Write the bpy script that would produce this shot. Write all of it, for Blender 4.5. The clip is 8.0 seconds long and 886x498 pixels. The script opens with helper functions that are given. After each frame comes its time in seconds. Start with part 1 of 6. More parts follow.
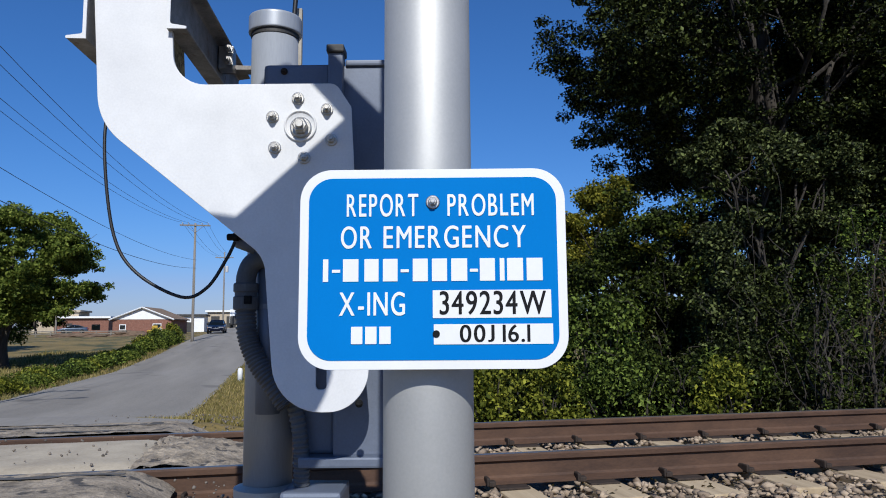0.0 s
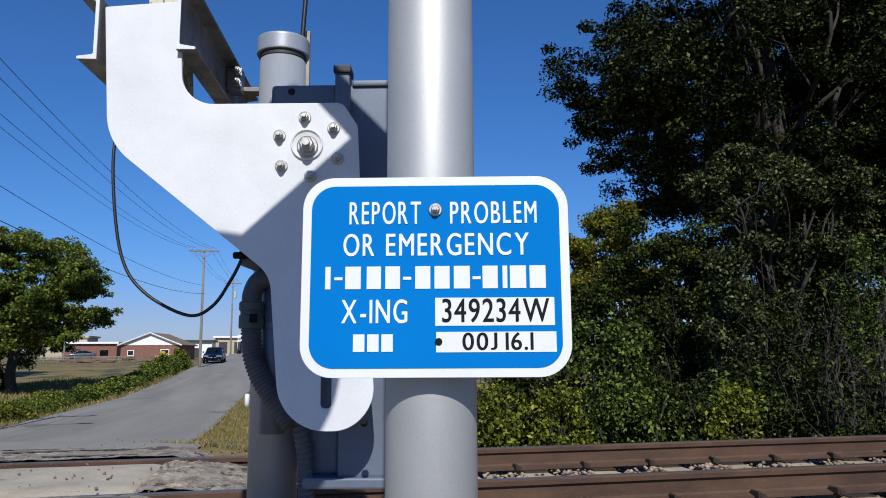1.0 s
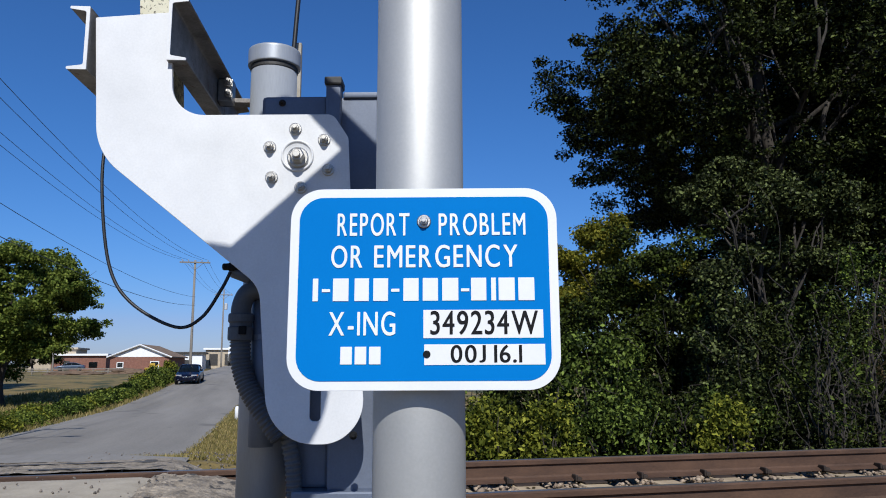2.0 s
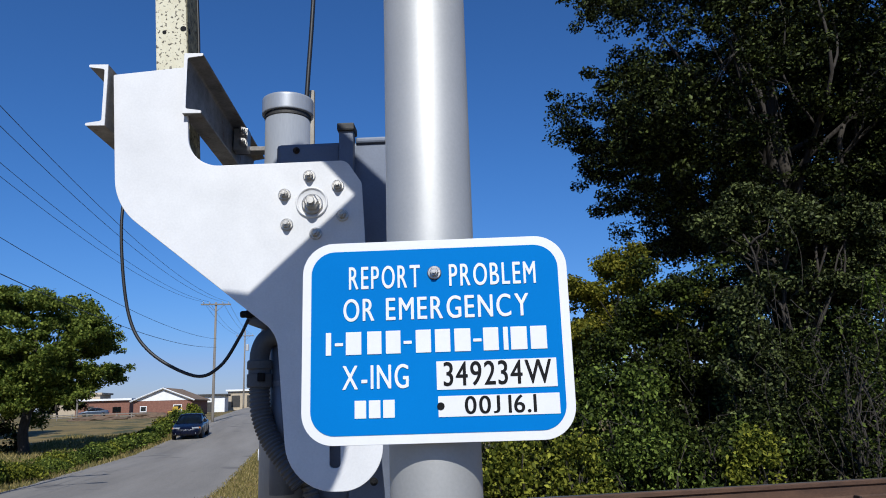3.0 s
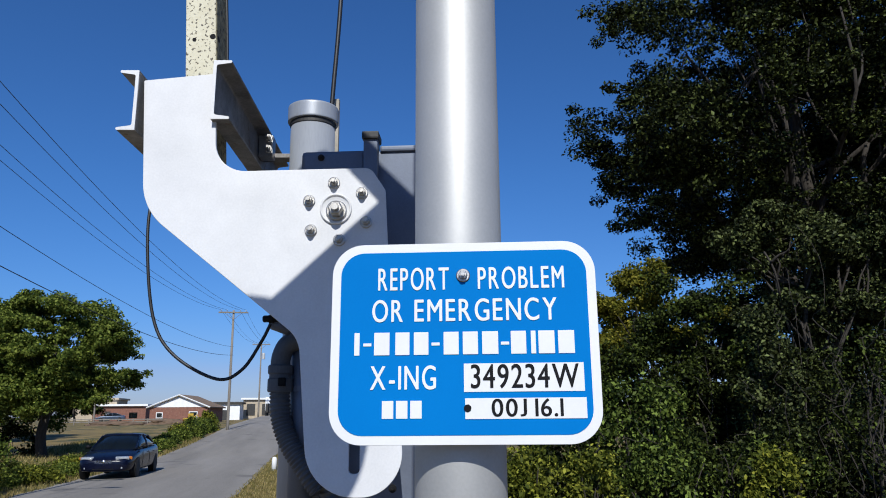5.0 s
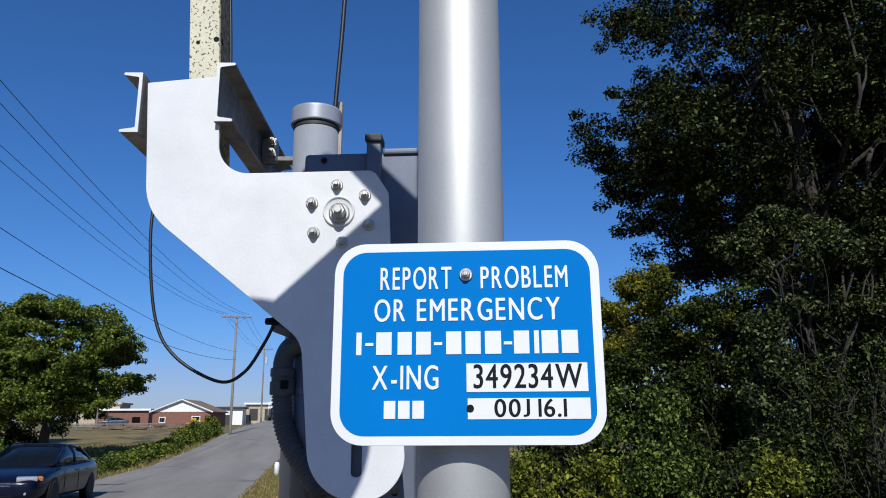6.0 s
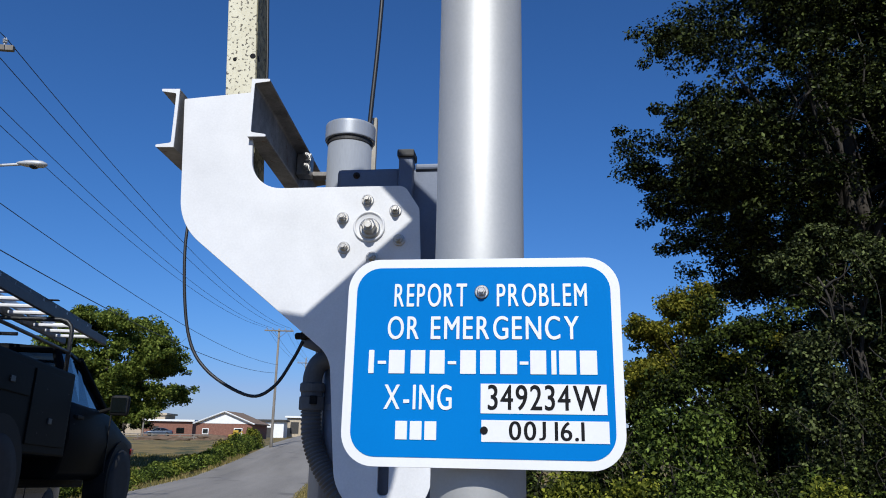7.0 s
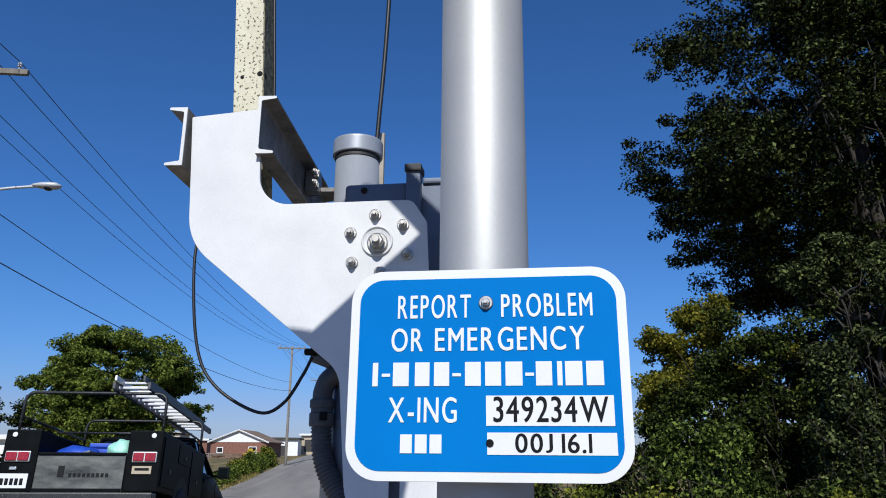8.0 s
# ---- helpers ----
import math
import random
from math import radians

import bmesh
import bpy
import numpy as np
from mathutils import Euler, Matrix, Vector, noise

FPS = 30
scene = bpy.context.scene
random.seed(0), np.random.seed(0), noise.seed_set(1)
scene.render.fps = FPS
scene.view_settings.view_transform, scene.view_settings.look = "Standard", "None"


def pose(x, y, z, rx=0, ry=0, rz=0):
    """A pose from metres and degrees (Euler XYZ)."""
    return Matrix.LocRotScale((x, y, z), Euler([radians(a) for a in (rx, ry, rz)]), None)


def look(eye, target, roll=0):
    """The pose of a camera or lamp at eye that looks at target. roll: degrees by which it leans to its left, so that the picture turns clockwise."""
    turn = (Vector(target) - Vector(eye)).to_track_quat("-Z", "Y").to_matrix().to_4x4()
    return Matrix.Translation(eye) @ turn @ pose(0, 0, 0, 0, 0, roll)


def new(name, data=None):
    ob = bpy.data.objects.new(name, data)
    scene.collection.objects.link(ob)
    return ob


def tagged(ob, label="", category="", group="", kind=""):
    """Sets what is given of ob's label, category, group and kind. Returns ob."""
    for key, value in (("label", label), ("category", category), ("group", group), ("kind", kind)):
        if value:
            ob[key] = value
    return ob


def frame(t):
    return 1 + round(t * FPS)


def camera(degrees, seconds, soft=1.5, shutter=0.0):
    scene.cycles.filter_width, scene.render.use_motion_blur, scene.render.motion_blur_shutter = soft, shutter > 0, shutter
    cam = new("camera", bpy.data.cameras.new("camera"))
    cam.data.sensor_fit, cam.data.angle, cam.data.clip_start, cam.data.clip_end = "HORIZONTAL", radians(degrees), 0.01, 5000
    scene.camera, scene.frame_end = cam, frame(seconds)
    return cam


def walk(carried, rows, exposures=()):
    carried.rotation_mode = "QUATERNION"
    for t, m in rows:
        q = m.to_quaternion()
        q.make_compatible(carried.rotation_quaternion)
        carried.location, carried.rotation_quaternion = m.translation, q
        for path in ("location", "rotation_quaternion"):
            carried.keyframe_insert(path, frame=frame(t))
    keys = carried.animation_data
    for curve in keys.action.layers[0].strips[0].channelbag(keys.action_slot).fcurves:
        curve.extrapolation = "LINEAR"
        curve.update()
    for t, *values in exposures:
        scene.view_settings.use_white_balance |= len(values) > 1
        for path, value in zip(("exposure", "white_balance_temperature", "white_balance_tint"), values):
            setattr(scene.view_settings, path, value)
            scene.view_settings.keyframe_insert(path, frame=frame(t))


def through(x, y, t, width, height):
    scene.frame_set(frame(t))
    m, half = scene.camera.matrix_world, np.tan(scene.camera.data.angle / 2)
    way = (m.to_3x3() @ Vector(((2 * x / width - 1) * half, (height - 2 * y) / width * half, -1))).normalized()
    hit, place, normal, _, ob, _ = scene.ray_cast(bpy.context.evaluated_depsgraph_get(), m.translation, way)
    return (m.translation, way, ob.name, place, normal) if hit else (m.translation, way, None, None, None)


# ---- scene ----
cam = camera(62.0, 8.0, soft=1.0)
PATH = [
    (0, (0.021, -0.851, 0.81), (-0.002, 1.139, 1.019), -0.4),
    (0.5, (0.031, -0.848, 0.804), (-0.006, 1.138, 1.035), -0.5),
    (1, (0.027, -0.846, 0.789), (-0.017, 1.134, 1.068), -0.3),
    (1.2, (0.030, -0.842, 0.796), (-0.007, 1.141, 1.059), -2.1),
    (2.3, (0.031, -0.842, 0.788), (0.004, 1.123, 1.162), 0.4),
    (2.5, (0.023, -0.838, 0.793), (-0.039, 1.119, 1.206), -0.3),
    (3, (0.041, -0.85, 0.807), (-0.029, 1.108, 1.211), -1.8),
    (3.5, (0.036, -0.839, 0.812), (-0.046, 1.109, 1.26), -2.1),
    (4, (0.037, -0.844, 0.808), (-0.059, 1.107, 1.242), -0.9),
    (4.5, (0.035, -0.849, 0.803), (-0.091, 1.097, 1.249), -1.3),
    (4.7, (0.030, -0.856, 0.8), (-0.090, 1.093, 1.235), -0.9),
    (5.8, (0.025, -0.847, 0.786), (-0.091, 1.099, 1.24), -0.1),
    (6, (0.027, -0.848, 0.789), (-0.097, 1.097, 1.241), -0.3),
    (6.5, (0.033, -0.847, 0.791), (-0.114, 1.09, 1.27), 0.2),
    (7, (0.055, -0.825, 0.794), (-0.180, 1.1, 1.288), 1.0),
    (7.5, (0.064, -0.818, 0.787), (-0.215, 1.097, 1.301), 0.0),
    (8, (0.064, -0.816, 0.791), (-0.202, 1.095, 1.325), 0.4),
]
walk(cam, [(t, look(eye, target, roll)) for t, eye, target, roll in PATH])

# ---- light ----
SUN_AZ, SUN_EL = 6.0, 40.0   # degrees right of straight behind the sign's viewer, and up
sun = new("sun", bpy.data.lights.new("sun", "SUN"))
sun.data.energy, sun.data.angle, sun.data.color = 4.65, radians(0.5), (0.955, 0.955, 0.925)
_az, _el = radians(SUN_AZ), radians(SUN_EL)
sun_way = Vector((math.sin(_az) * math.cos(_el), -math.cos(_az) * math.cos(_el), math.sin(_el)))
sun.matrix_world = look(sun_way * 50, (0, 0, 0))

world = bpy.data.worlds.new("sky")
scene.world = world
world.use_nodes = True
_nt = world.node_tree
_sky = _nt.nodes.new("ShaderNodeTexSky")
_sky.sky_type, _sky.sun_disc = "NISHITA", False
_sky.sun_elevation, _sky.sun_rotation = _el, math.pi - _az
_sky.altitude, _sky.air_density, _sky.dust_density, _sky.ozone_density = 200, 1.0, 0.3, 6.0
_rgb = _nt.nodes.new("ShaderNodeSeparateColor")   # the paler the sky, the nearer to the haze on the horizon
_nt.links.new(_sky.outputs[0], _rgb.inputs[0])
_pale = _nt.nodes.new("ShaderNodeMath")
_pale.operation = "DIVIDE"
_nt.links.new(_rgb.outputs["Red"], _pale.inputs[0])
_nt.links.new(_rgb.outputs["Blue"], _pale.inputs[1])
_haze = _nt.nodes.new("ShaderNodeMapRange")
_haze.inputs["From Min"].default_value, _haze.inputs["From Max"].default_value = 0.27, 0.62
_nt.links.new(_pale.outputs[0], _haze.inputs[0])
_two = _nt.nodes.new("ShaderNodeMix")
_two.data_type = "RGBA"
_two.inputs["A"].default_value, _two.inputs["B"].default_value = (0.47, 0.86, 1.28, 1), (0.66, 0.74, 1.10, 1)   # a clear autumn sky and its haze
_nt.links.new(_haze.outputs[0], _two.inputs["Factor"])
_tint = _nt.nodes.new("ShaderNodeMix")
_tint.data_type, _tint.blend_type = "RGBA", "MULTIPLY"
_tint.inputs["Factor"].default_value = 1.0
_nt.links.new(_sky.outputs[0], _tint.inputs["A"])
_nt.links.new(_two.outputs["Result"], _tint.inputs["B"])
_nt.links.new(_tint.outputs["Result"], _nt.nodes["Background"].inputs[0])
_nt.nodes["Background"].inputs[1].default_value = 0.086
scene.view_settings.exposure = 0.0

# ---- materials ----


def material(name, a, b, scale=8.0, rough=0.6, metal=0.0, bump=0.15, grain=120.0, spots=None, spot_scale=30.0, spot_at=0.68,
             spec=0.5, coat=0.0, island=0.0, stretch=(1, 1, 1), rough_var=0.12, piece=0.0, bump_dist=0.004):
    """Two colours mixed by coarse and fine noise, with bump, gloss that varies, and optional dark spots."""
    m = bpy.data.materials.new(name)
    m.use_nodes = True
    nt = m.node_tree
    n, l = nt.nodes, nt.links
    bsdf = n["Principled BSDF"]
    co = n.new("ShaderNodeTexCoord")
    mp = n.new("ShaderNodeMapping")
    mp.inputs["Scale"].default_value = stretch
    l.new(co.outputs["Object"], mp.inputs[0])
    big, fine = n.new("ShaderNodeTexNoise"), n.new("ShaderNodeTexNoise")
    for tex, sc in ((big, scale), (fine, grain)):
        tex.inputs["Scale"].default_value = sc
        tex.inputs["Detail"].default_value = 6
        tex.inputs["Roughness"].default_value = 0.62
        l.new(mp.outputs[0], tex.inputs["Vector"])
    add = n.new("ShaderNodeMath")
    add.operation = "MULTIPLY_ADD"
    l.new(fine.outputs[0], add.inputs[0])
    add.inputs[1].default_value = 0.45
    l.new(big.outputs[0], add.inputs[2])
    ramp = n.new("ShaderNodeMapRange")
    ramp.inputs["From Min"].default_value, ramp.inputs["From Max"].default_value = 0.5, 0.95
    l.new(add.outputs[0], ramp.inputs[0])
    mix = n.new("ShaderNodeMix")
    mix.data_type = "RGBA"
    mix.inputs["A"].default_value, mix.inputs["B"].default_value = (*a, 1), (*b, 1)
    fac = ramp.outputs[0]
    if island or piece:
        src = n.new("ShaderNodeNewGeometry").outputs["Random Per Island"] if island else n.new("ShaderNodeObjectInfo").outputs["Random"]
        both = n.new("ShaderNodeMix")
        both.inputs[0].default_value = island or piece
        l.new(fac, both.inputs["A"])
        l.new(src, both.inputs["B"])
        fac = both.outputs[0]
    l.new(fac, mix.inputs["Factor"])
    colour = mix.outputs["Result"]
    if spots:
        tex = n.new("ShaderNodeTexNoise")
        tex.inputs["Scale"].default_value, tex.inputs["Detail"].default_value = spot_scale, 3
        l.new(co.outputs["Object"], tex.inputs["Vector"])
        cut = n.new("ShaderNodeMapRange")
        cut.inputs["From Min"].default_value, cut.inputs["From Max"].default_value = spot_at, spot_at + 0.04
        l.new(tex.outputs[0], cut.inputs[0])
        over = n.new("ShaderNodeMix")
        over.data_type = "RGBA"
        over.inputs["B"].default_value = (*spots, 1)
        l.new(cut.outputs[0], over.inputs["Factor"])
        l.new(colour, over.inputs["A"])
        colour = over.outputs["Result"]
    l.new(colour, bsdf.inputs["Base Color"])
    gloss = n.new("ShaderNodeMath")
    gloss.operation = "MULTIPLY_ADD"
    l.new(big.outputs[0], gloss.inputs[0])
    gloss.inputs[1].default_value, gloss.inputs[2].default_value = rough_var, rough - rough_var / 2
    l.new(gloss.outputs[0], bsdf.inputs["Roughness"])
    bsdf.inputs["Metallic"].default_value = metal
    bsdf.inputs["Specular IOR Level"].default_value = spec
    bsdf.inputs["Coat Weight"].default_value = coat
    if bump:
        bp = n.new("ShaderNodeBump")
        bp.inputs["Strength"].default_value, bp.inputs["Distance"].default_value = bump, bump_dist
        l.new(add.outputs[0], bp.inputs["Height"])
        l.new(bp.outputs[0], bsdf.inputs["Normal"])
    return m


def leaf_material(name, a, b, through=0.35, rough=0.55, spec=0.08, skew=2.4):
    """Leaves: a colour for each leaf, some light let through."""
    m = bpy.data.materials.new(name)
    m.use_nodes = True
    n, l = m.node_tree.nodes, m.node_tree.links
    bsdf, out = n["Principled BSDF"], n["Material Output"]
    geo = n.new("ShaderNodeNewGeometry")
    mix = n.new("ShaderNodeMix")
    mix.data_type = "RGBA"
    mix.inputs["A"].default_value, mix.inputs["B"].default_value = (*a, 1), (*b, 1)
    # skew keeps most leaves near the dark tone a and few near b
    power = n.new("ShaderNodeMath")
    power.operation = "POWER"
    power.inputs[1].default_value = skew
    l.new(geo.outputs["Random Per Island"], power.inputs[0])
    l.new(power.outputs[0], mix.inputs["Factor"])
    l.new(mix.outputs["Result"], bsdf.inputs["Base Color"])
    bsdf.inputs["Roughness"].default_value = rough
    bsdf.inputs["Specular IOR Level"].default_value = spec
    tr = n.new("ShaderNodeBsdfTranslucent")
    l.new(mix.outputs["Result"], tr.inputs[0])
    ms = n.new("ShaderNodeMixShader")
    ms.inputs[0].default_value = through
    l.new(bsdf.outputs[0], ms.inputs[1])
    l.new(tr.outputs[0], ms.inputs[2])
    l.new(ms.outputs[0], out.inputs[0])
    return m


def glass_material(name, tint, rough=0.03):
    m = bpy.data.materials.new(name)
    m.use_nodes = True
    b = m.node_tree.nodes["Principled BSDF"]
    b.inputs["Base Color"].default_value = (*tint, 1)
    b.inputs["Roughness"].default_value = rough
    b.inputs["Transmission Weight"].default_value = 0.75
    b.inputs["IOR"].default_value = 1.45
    return m


SILVER = material("silver_paint", (0.40, 0.40, 0.39), (0.50, 0.495, 0.48), 3, 0.56, 0.48, 0.05, 260, spots=(0.12, 0.11, 0.10), spot_scale=34, spot_at=0.80)
WHITE_STEEL = material("white_painted_steel", (0.60, 0.60, 0.605), (0.73, 0.73, 0.735), 5, 0.42, 0.0, 0.05, 160, spots=(0.42, 0.36, 0.30), spot_scale=22, spot_at=0.79)
# Grey paint made darker and bluer: the housing's shade is in the colour.
GREY_STEEL = material("shaded_grey_painted_steel", (0.11, 0.13, 0.175), (0.16, 0.185, 0.24), 5, 0.5, 0.2, 0.06, 180)
GALVANISED = material("galvanised_channel", (0.11, 0.098, 0.088), (0.31, 0.29, 0.27), 14, 0.6, 0.3, 0.12, 130, spots=(0.16, 0.10, 0.07), spot_scale=26, spot_at=0.66)
# Silver paint of the gate mast, with the blue of its shade mixed in.
SILVER_SHADE = material("shaded_silver_paint", (0.29, 0.31, 0.345), (0.40, 0.42, 0.45), 4, 0.45, 0.25, 0.05, 220, stretch=(1, 1, 0.15))
BOLT = material("zinc_bolt", (0.38, 0.36, 0.33), (0.58, 0.56, 0.53), 60, 0.38, 0.85, 0.1, 300)
SIGN_BLUE = material("sign_blue_sheeting", (0.0005, 0.155, 0.47), (0.001, 0.175, 0.51), 5, 0.6, 0.0, 0.02, 400, rough_var=0.05, spec=0.03)
SIGN_WHITE = material("sign_white_sheeting", (0.68, 0.68, 0.68), (0.75, 0.75, 0.75), 9, 0.5, 0.0, 0.02, 300)
SIGN_BLACK = material("sign_black_ink", (0.008, 0.008, 0.009), (0.014, 0.014, 0.015), 9, 0.6, 0.0, 0.0, spec=0.08)
ALUMINIUM = material("sign_aluminium", (0.5, 0.5, 0.5), (0.62, 0.62, 0.62), 12, 0.4, 0.8, 0.05)
ARM_PAINT = material("flaking_cream_paint", (0.56, 0.51, 0.36), (0.70, 0.66, 0.50), 10, 0.7, 0.0, 0.35, 90, spots=(0.10, 0.085, 0.06), spot_scale=100, spot_at=0.575)
ARM_SIDE = material("mossy_wood_edge", (0.07, 0.065, 0.035), (0.30, 0.27, 0.17), 40, 0.85, 0.0, 0.5, 140, spots=(0.05, 0.045, 0.03), spot_scale=70, spot_at=0.58)
RUBBER = material("black_cable_jacket", (0.006, 0.006, 0.007), (0.014, 0.014, 0.016), 20, 0.5, 0.0, 0.1)
CONDUIT = material("grey_flexible_conduit", (0.060, 0.064, 0.072), (0.105, 0.11, 0.12), 10, 0.55, 0.0, 0.1)
CONCRETE = material("weathered_concrete", (0.30, 0.25, 0.185), (0.50, 0.43, 0.325), 2.2, 0.9, 0.0, 0.5, 55, spots=(0.10, 0.09, 0.08), spot_scale=5, spot_at=0.66)
ASPHALT = material("worn_grey_asphalt", (0.200, 0.184, 0.163), (0.300, 0.276, 0.246), 0.6, 0.95, 0.0, 0.2, 30, stretch=(1, 0.12, 1), spots=(0.180, 0.166, 0.150), spot_scale=0.5, spot_at=0.64, bump_dist=0.006, spec=0.15)
BROKEN = material("broken_asphalt_and_concrete", (0.11, 0.09, 0.068), (0.40, 0.33, 0.25), 5, 0.95, 0.0, 1.0, 40, spots=(0.07, 0.062, 0.055), spot_scale=7, spot_at=0.60, bump_dist=0.02)
PATCH = material("dark_asphalt_patch", (0.055, 0.053, 0.052), (0.13, 0.125, 0.12), 2.5, 0.9, 0.0, 0.6, 60)
RAIL_SIDE = material("rusty_rail", (0.042, 0.021, 0.013), (0.115, 0.060, 0.035), 6, 0.8, 0.1, 0.35, 90, stretch=(0.35, 1, 1))
RAIL_TOP = material("worn_rail_top", (0.11, 0.10, 0.095), (0.24, 0.225, 0.21), 6, 0.4, 0.6, 0.05, 90, stretch=(0.1, 1, 1))
TIE = material("weathered_oak_tie", (0.27, 0.195, 0.115), (0.54, 0.42, 0.27), 7, 0.9, 0.0, 0.7, 40, stretch=(1, 0.12, 1), piece=0.3)
IRON = material("rusty_track_iron", (0.018, 0.013, 0.010), (0.055, 0.036, 0.026), 25, 0.8, 0.2, 0.3)
STONE = material("limestone_ballast", (0.085, 0.052, 0.033), (0.50, 0.385, 0.27), 16, 0.9, 0.0, 0.4, 120, island=0.55)
GRIT = material("asphalt_grit", (0.06, 0.052, 0.045), (0.24, 0.20, 0.165), 16, 0.9, 0.0, 0.3, 120, island=0.6)
BALLAST_BED = material("ballast_bed", (0.075, 0.055, 0.038), (0.22, 0.175, 0.13), 22, 0.95, 0.0, 1.0, 60, bump_dist=0.03)
GRASS = material("dry_lawn", (0.115, 0.085, 0.028), (0.265, 0.185, 0.060), 0.32, 0.95, 0.0, 0.9, 7, spots=(0.050, 0.055, 0.016), spot_scale=0.45, spot_at=0.54, bump_dist=0.08)
EARTH = material("bare_brown_earth", (0.075, 0.048, 0.030), (0.19, 0.125, 0.080), 1.5, 0.95, 0.0, 0.8, 14, bump_dist=0.05)
BLADE = leaf_material("dry_grass_blade", (0.16, 0.14, 0.045), (0.46, 0.35, 0.15), 0.25)
# Crown shade is put into near-black leaves, sunlit flecks into the bright ones.
LEAF_OAK = leaf_material("shade_mixed_green_leaf", (0.0028, 0.0045, 0.0013), (0.104, 0.128, 0.034), 0.07, 0.45, 0.07, 3.3)
# Paler leaf for the small trees in sun; their sunlight is in the colour.
LEAF_VINE = leaf_material("sunlit_vine_leaf", (0.006, 0.009, 0.003), (0.165, 0.195, 0.065), 0.10, 0.48, 0.08, 2.6)
# Bush leaves: near-black tones carry the shade, the bright tones the sun.
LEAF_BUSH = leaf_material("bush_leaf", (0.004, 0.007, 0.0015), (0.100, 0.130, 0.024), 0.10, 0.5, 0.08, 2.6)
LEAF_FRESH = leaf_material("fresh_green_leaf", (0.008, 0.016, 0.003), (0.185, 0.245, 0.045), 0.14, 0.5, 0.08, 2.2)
LEAF_YELLOW = leaf_material("yellow_green_leaf", (0.080, 0.085, 0.010), (0.30, 0.26, 0.035), 0.25)
LEAF_BRIGHT = leaf_material("bright_green_leaf", (0.048, 0.062, 0.008), (0.36, 0.36, 0.05), 0.26)
LEAF_DRY = leaf_material("dry_brown_leaf", (0.030, 0.024, 0.010), (0.17, 0.12, 0.06), 0.25)
LEAF_LAWN = leaf_material("maple_leaf_green", (0.040, 0.066, 0.010), (0.25, 0.29, 0.055), 0.26, 0.55, 0.08, 1.9)
BARK = material("grey_brown_bark", (0.018, 0.014, 0.011), (0.062, 0.052, 0.042), 12, 0.95, 0.0, 0.9, 60, stretch=(1, 1, 0.2), bump_dist=0.02)
POLE_WOOD = material("utility_pole_wood", (0.14, 0.12, 0.10), (0.26, 0.235, 0.20), 6, 0.9, 0.0, 0.4, 60, stretch=(1, 1, 0.08))
WIRE = material("wire_black", (0.02, 0.02, 0.022), (0.04, 0.04, 0.042), 5, 0.6)
BRICK = material("red_brick", (0.15, 0.065, 0.045), (0.26, 0.12, 0.085), 3, 0.9, 0.0, 0.4, 14, spots=(0.36, 0.29, 0.24), spot_scale=9, spot_at=0.66)
SIDING = material("white_siding", (0.70, 0.70, 0.69), (0.82, 0.82, 0.81), 1.5, 0.7, 0.0, 0.1)
TAN_WALL = material("tan_wall", (0.35, 0.28, 0.20), (0.50, 0.42, 0.31), 1.5, 0.85, 0.0, 0.2)
ROOF = material("brown_shingle", (0.15, 0.098, 0.062), (0.27, 0.185, 0.12), 1.2, 0.95, 0.0, 0.5, 20)
DARK_TRIM = material("dark_trim", (0.02, 0.02, 0.02), (0.05, 0.045, 0.04), 4, 0.6)
NAVY_PAINT = material("navy_car_paint", (0.002, 0.003, 0.012), (0.004, 0.006, 0.019), 2, 0.25, 0.0, 0.0, coat=0.2, spec=0.2, rough_var=0.06)
BLACK_PAINT = material("worn_black_truck_paint", (0.003, 0.0035, 0.004), (0.007, 0.008, 0.009), 5, 0.5, 0.0, 0.03, 200, coat=0.0, spec=0.035, spots=(0.12, 0.12, 0.11), spot_scale=30, spot_at=0.74)
BLACK_STEEL = material("scuffed_black_steel", (0.005, 0.006, 0.007), (0.022, 0.022, 0.022), 7, 0.45, 0.1, 0.2, 120, spots=(0.24, 0.23, 0.21), spot_scale=85, spot_at=0.655)
SCRAPED = material("scraped_tailgate", (0.006, 0.009, 0.009), (0.17, 0.17, 0.15), 4.5, 0.42, 0.3, 0.08, 90, stretch=(0.6, 1, 1.6))
TYRE = material("tyre_rubber", (0.012, 0.012, 0.012), (0.03, 0.03, 0.03), 20, 0.85)
RIM = material("wheel_rim", (0.30, 0.30, 0.31), (0.5, 0.5, 0.5), 20, 0.35, 0.8)
PLASTIC = material("black_plastic", (0.006, 0.006, 0.007), (0.014, 0.014, 0.014), 10, 0.6, spec=0.15)
GLASS = glass_material("tinted_glass", (0.02, 0.028, 0.03))
CHROME = material("chrome", (0.6, 0.6, 0.6), (0.75, 0.75, 0.75), 10, 0.15, 1.0, 0.0)
HEADLAMP = material("headlamp_lens", (0.30, 0.31, 0.31), (0.60, 0.61, 0.61), 40, 0.12, 0.3, 0.0, coat=0.8)
AMBER = material("amber_lens", (0.55, 0.16, 0.01), (0.65, 0.22, 0.02), 30, 0.2, 0.0, 0.0, coat=0.5)
RED_LENS = material("red_lens", (0.24, 0.008, 0.008), (0.38, 0.02, 0.02), 30, 0.2, 0.0, 0.0, coat=0.6)
PLATE_WHITE = material("number_plate_white", (0.62, 0.65, 0.68), (0.78, 0.79, 0.80), 20, 0.5)
LADDER_RUNG = material("aluminium_ladder", (0.66, 0.66, 0.66), (0.78, 0.78, 0.78), 14, 0.45, 0.15)
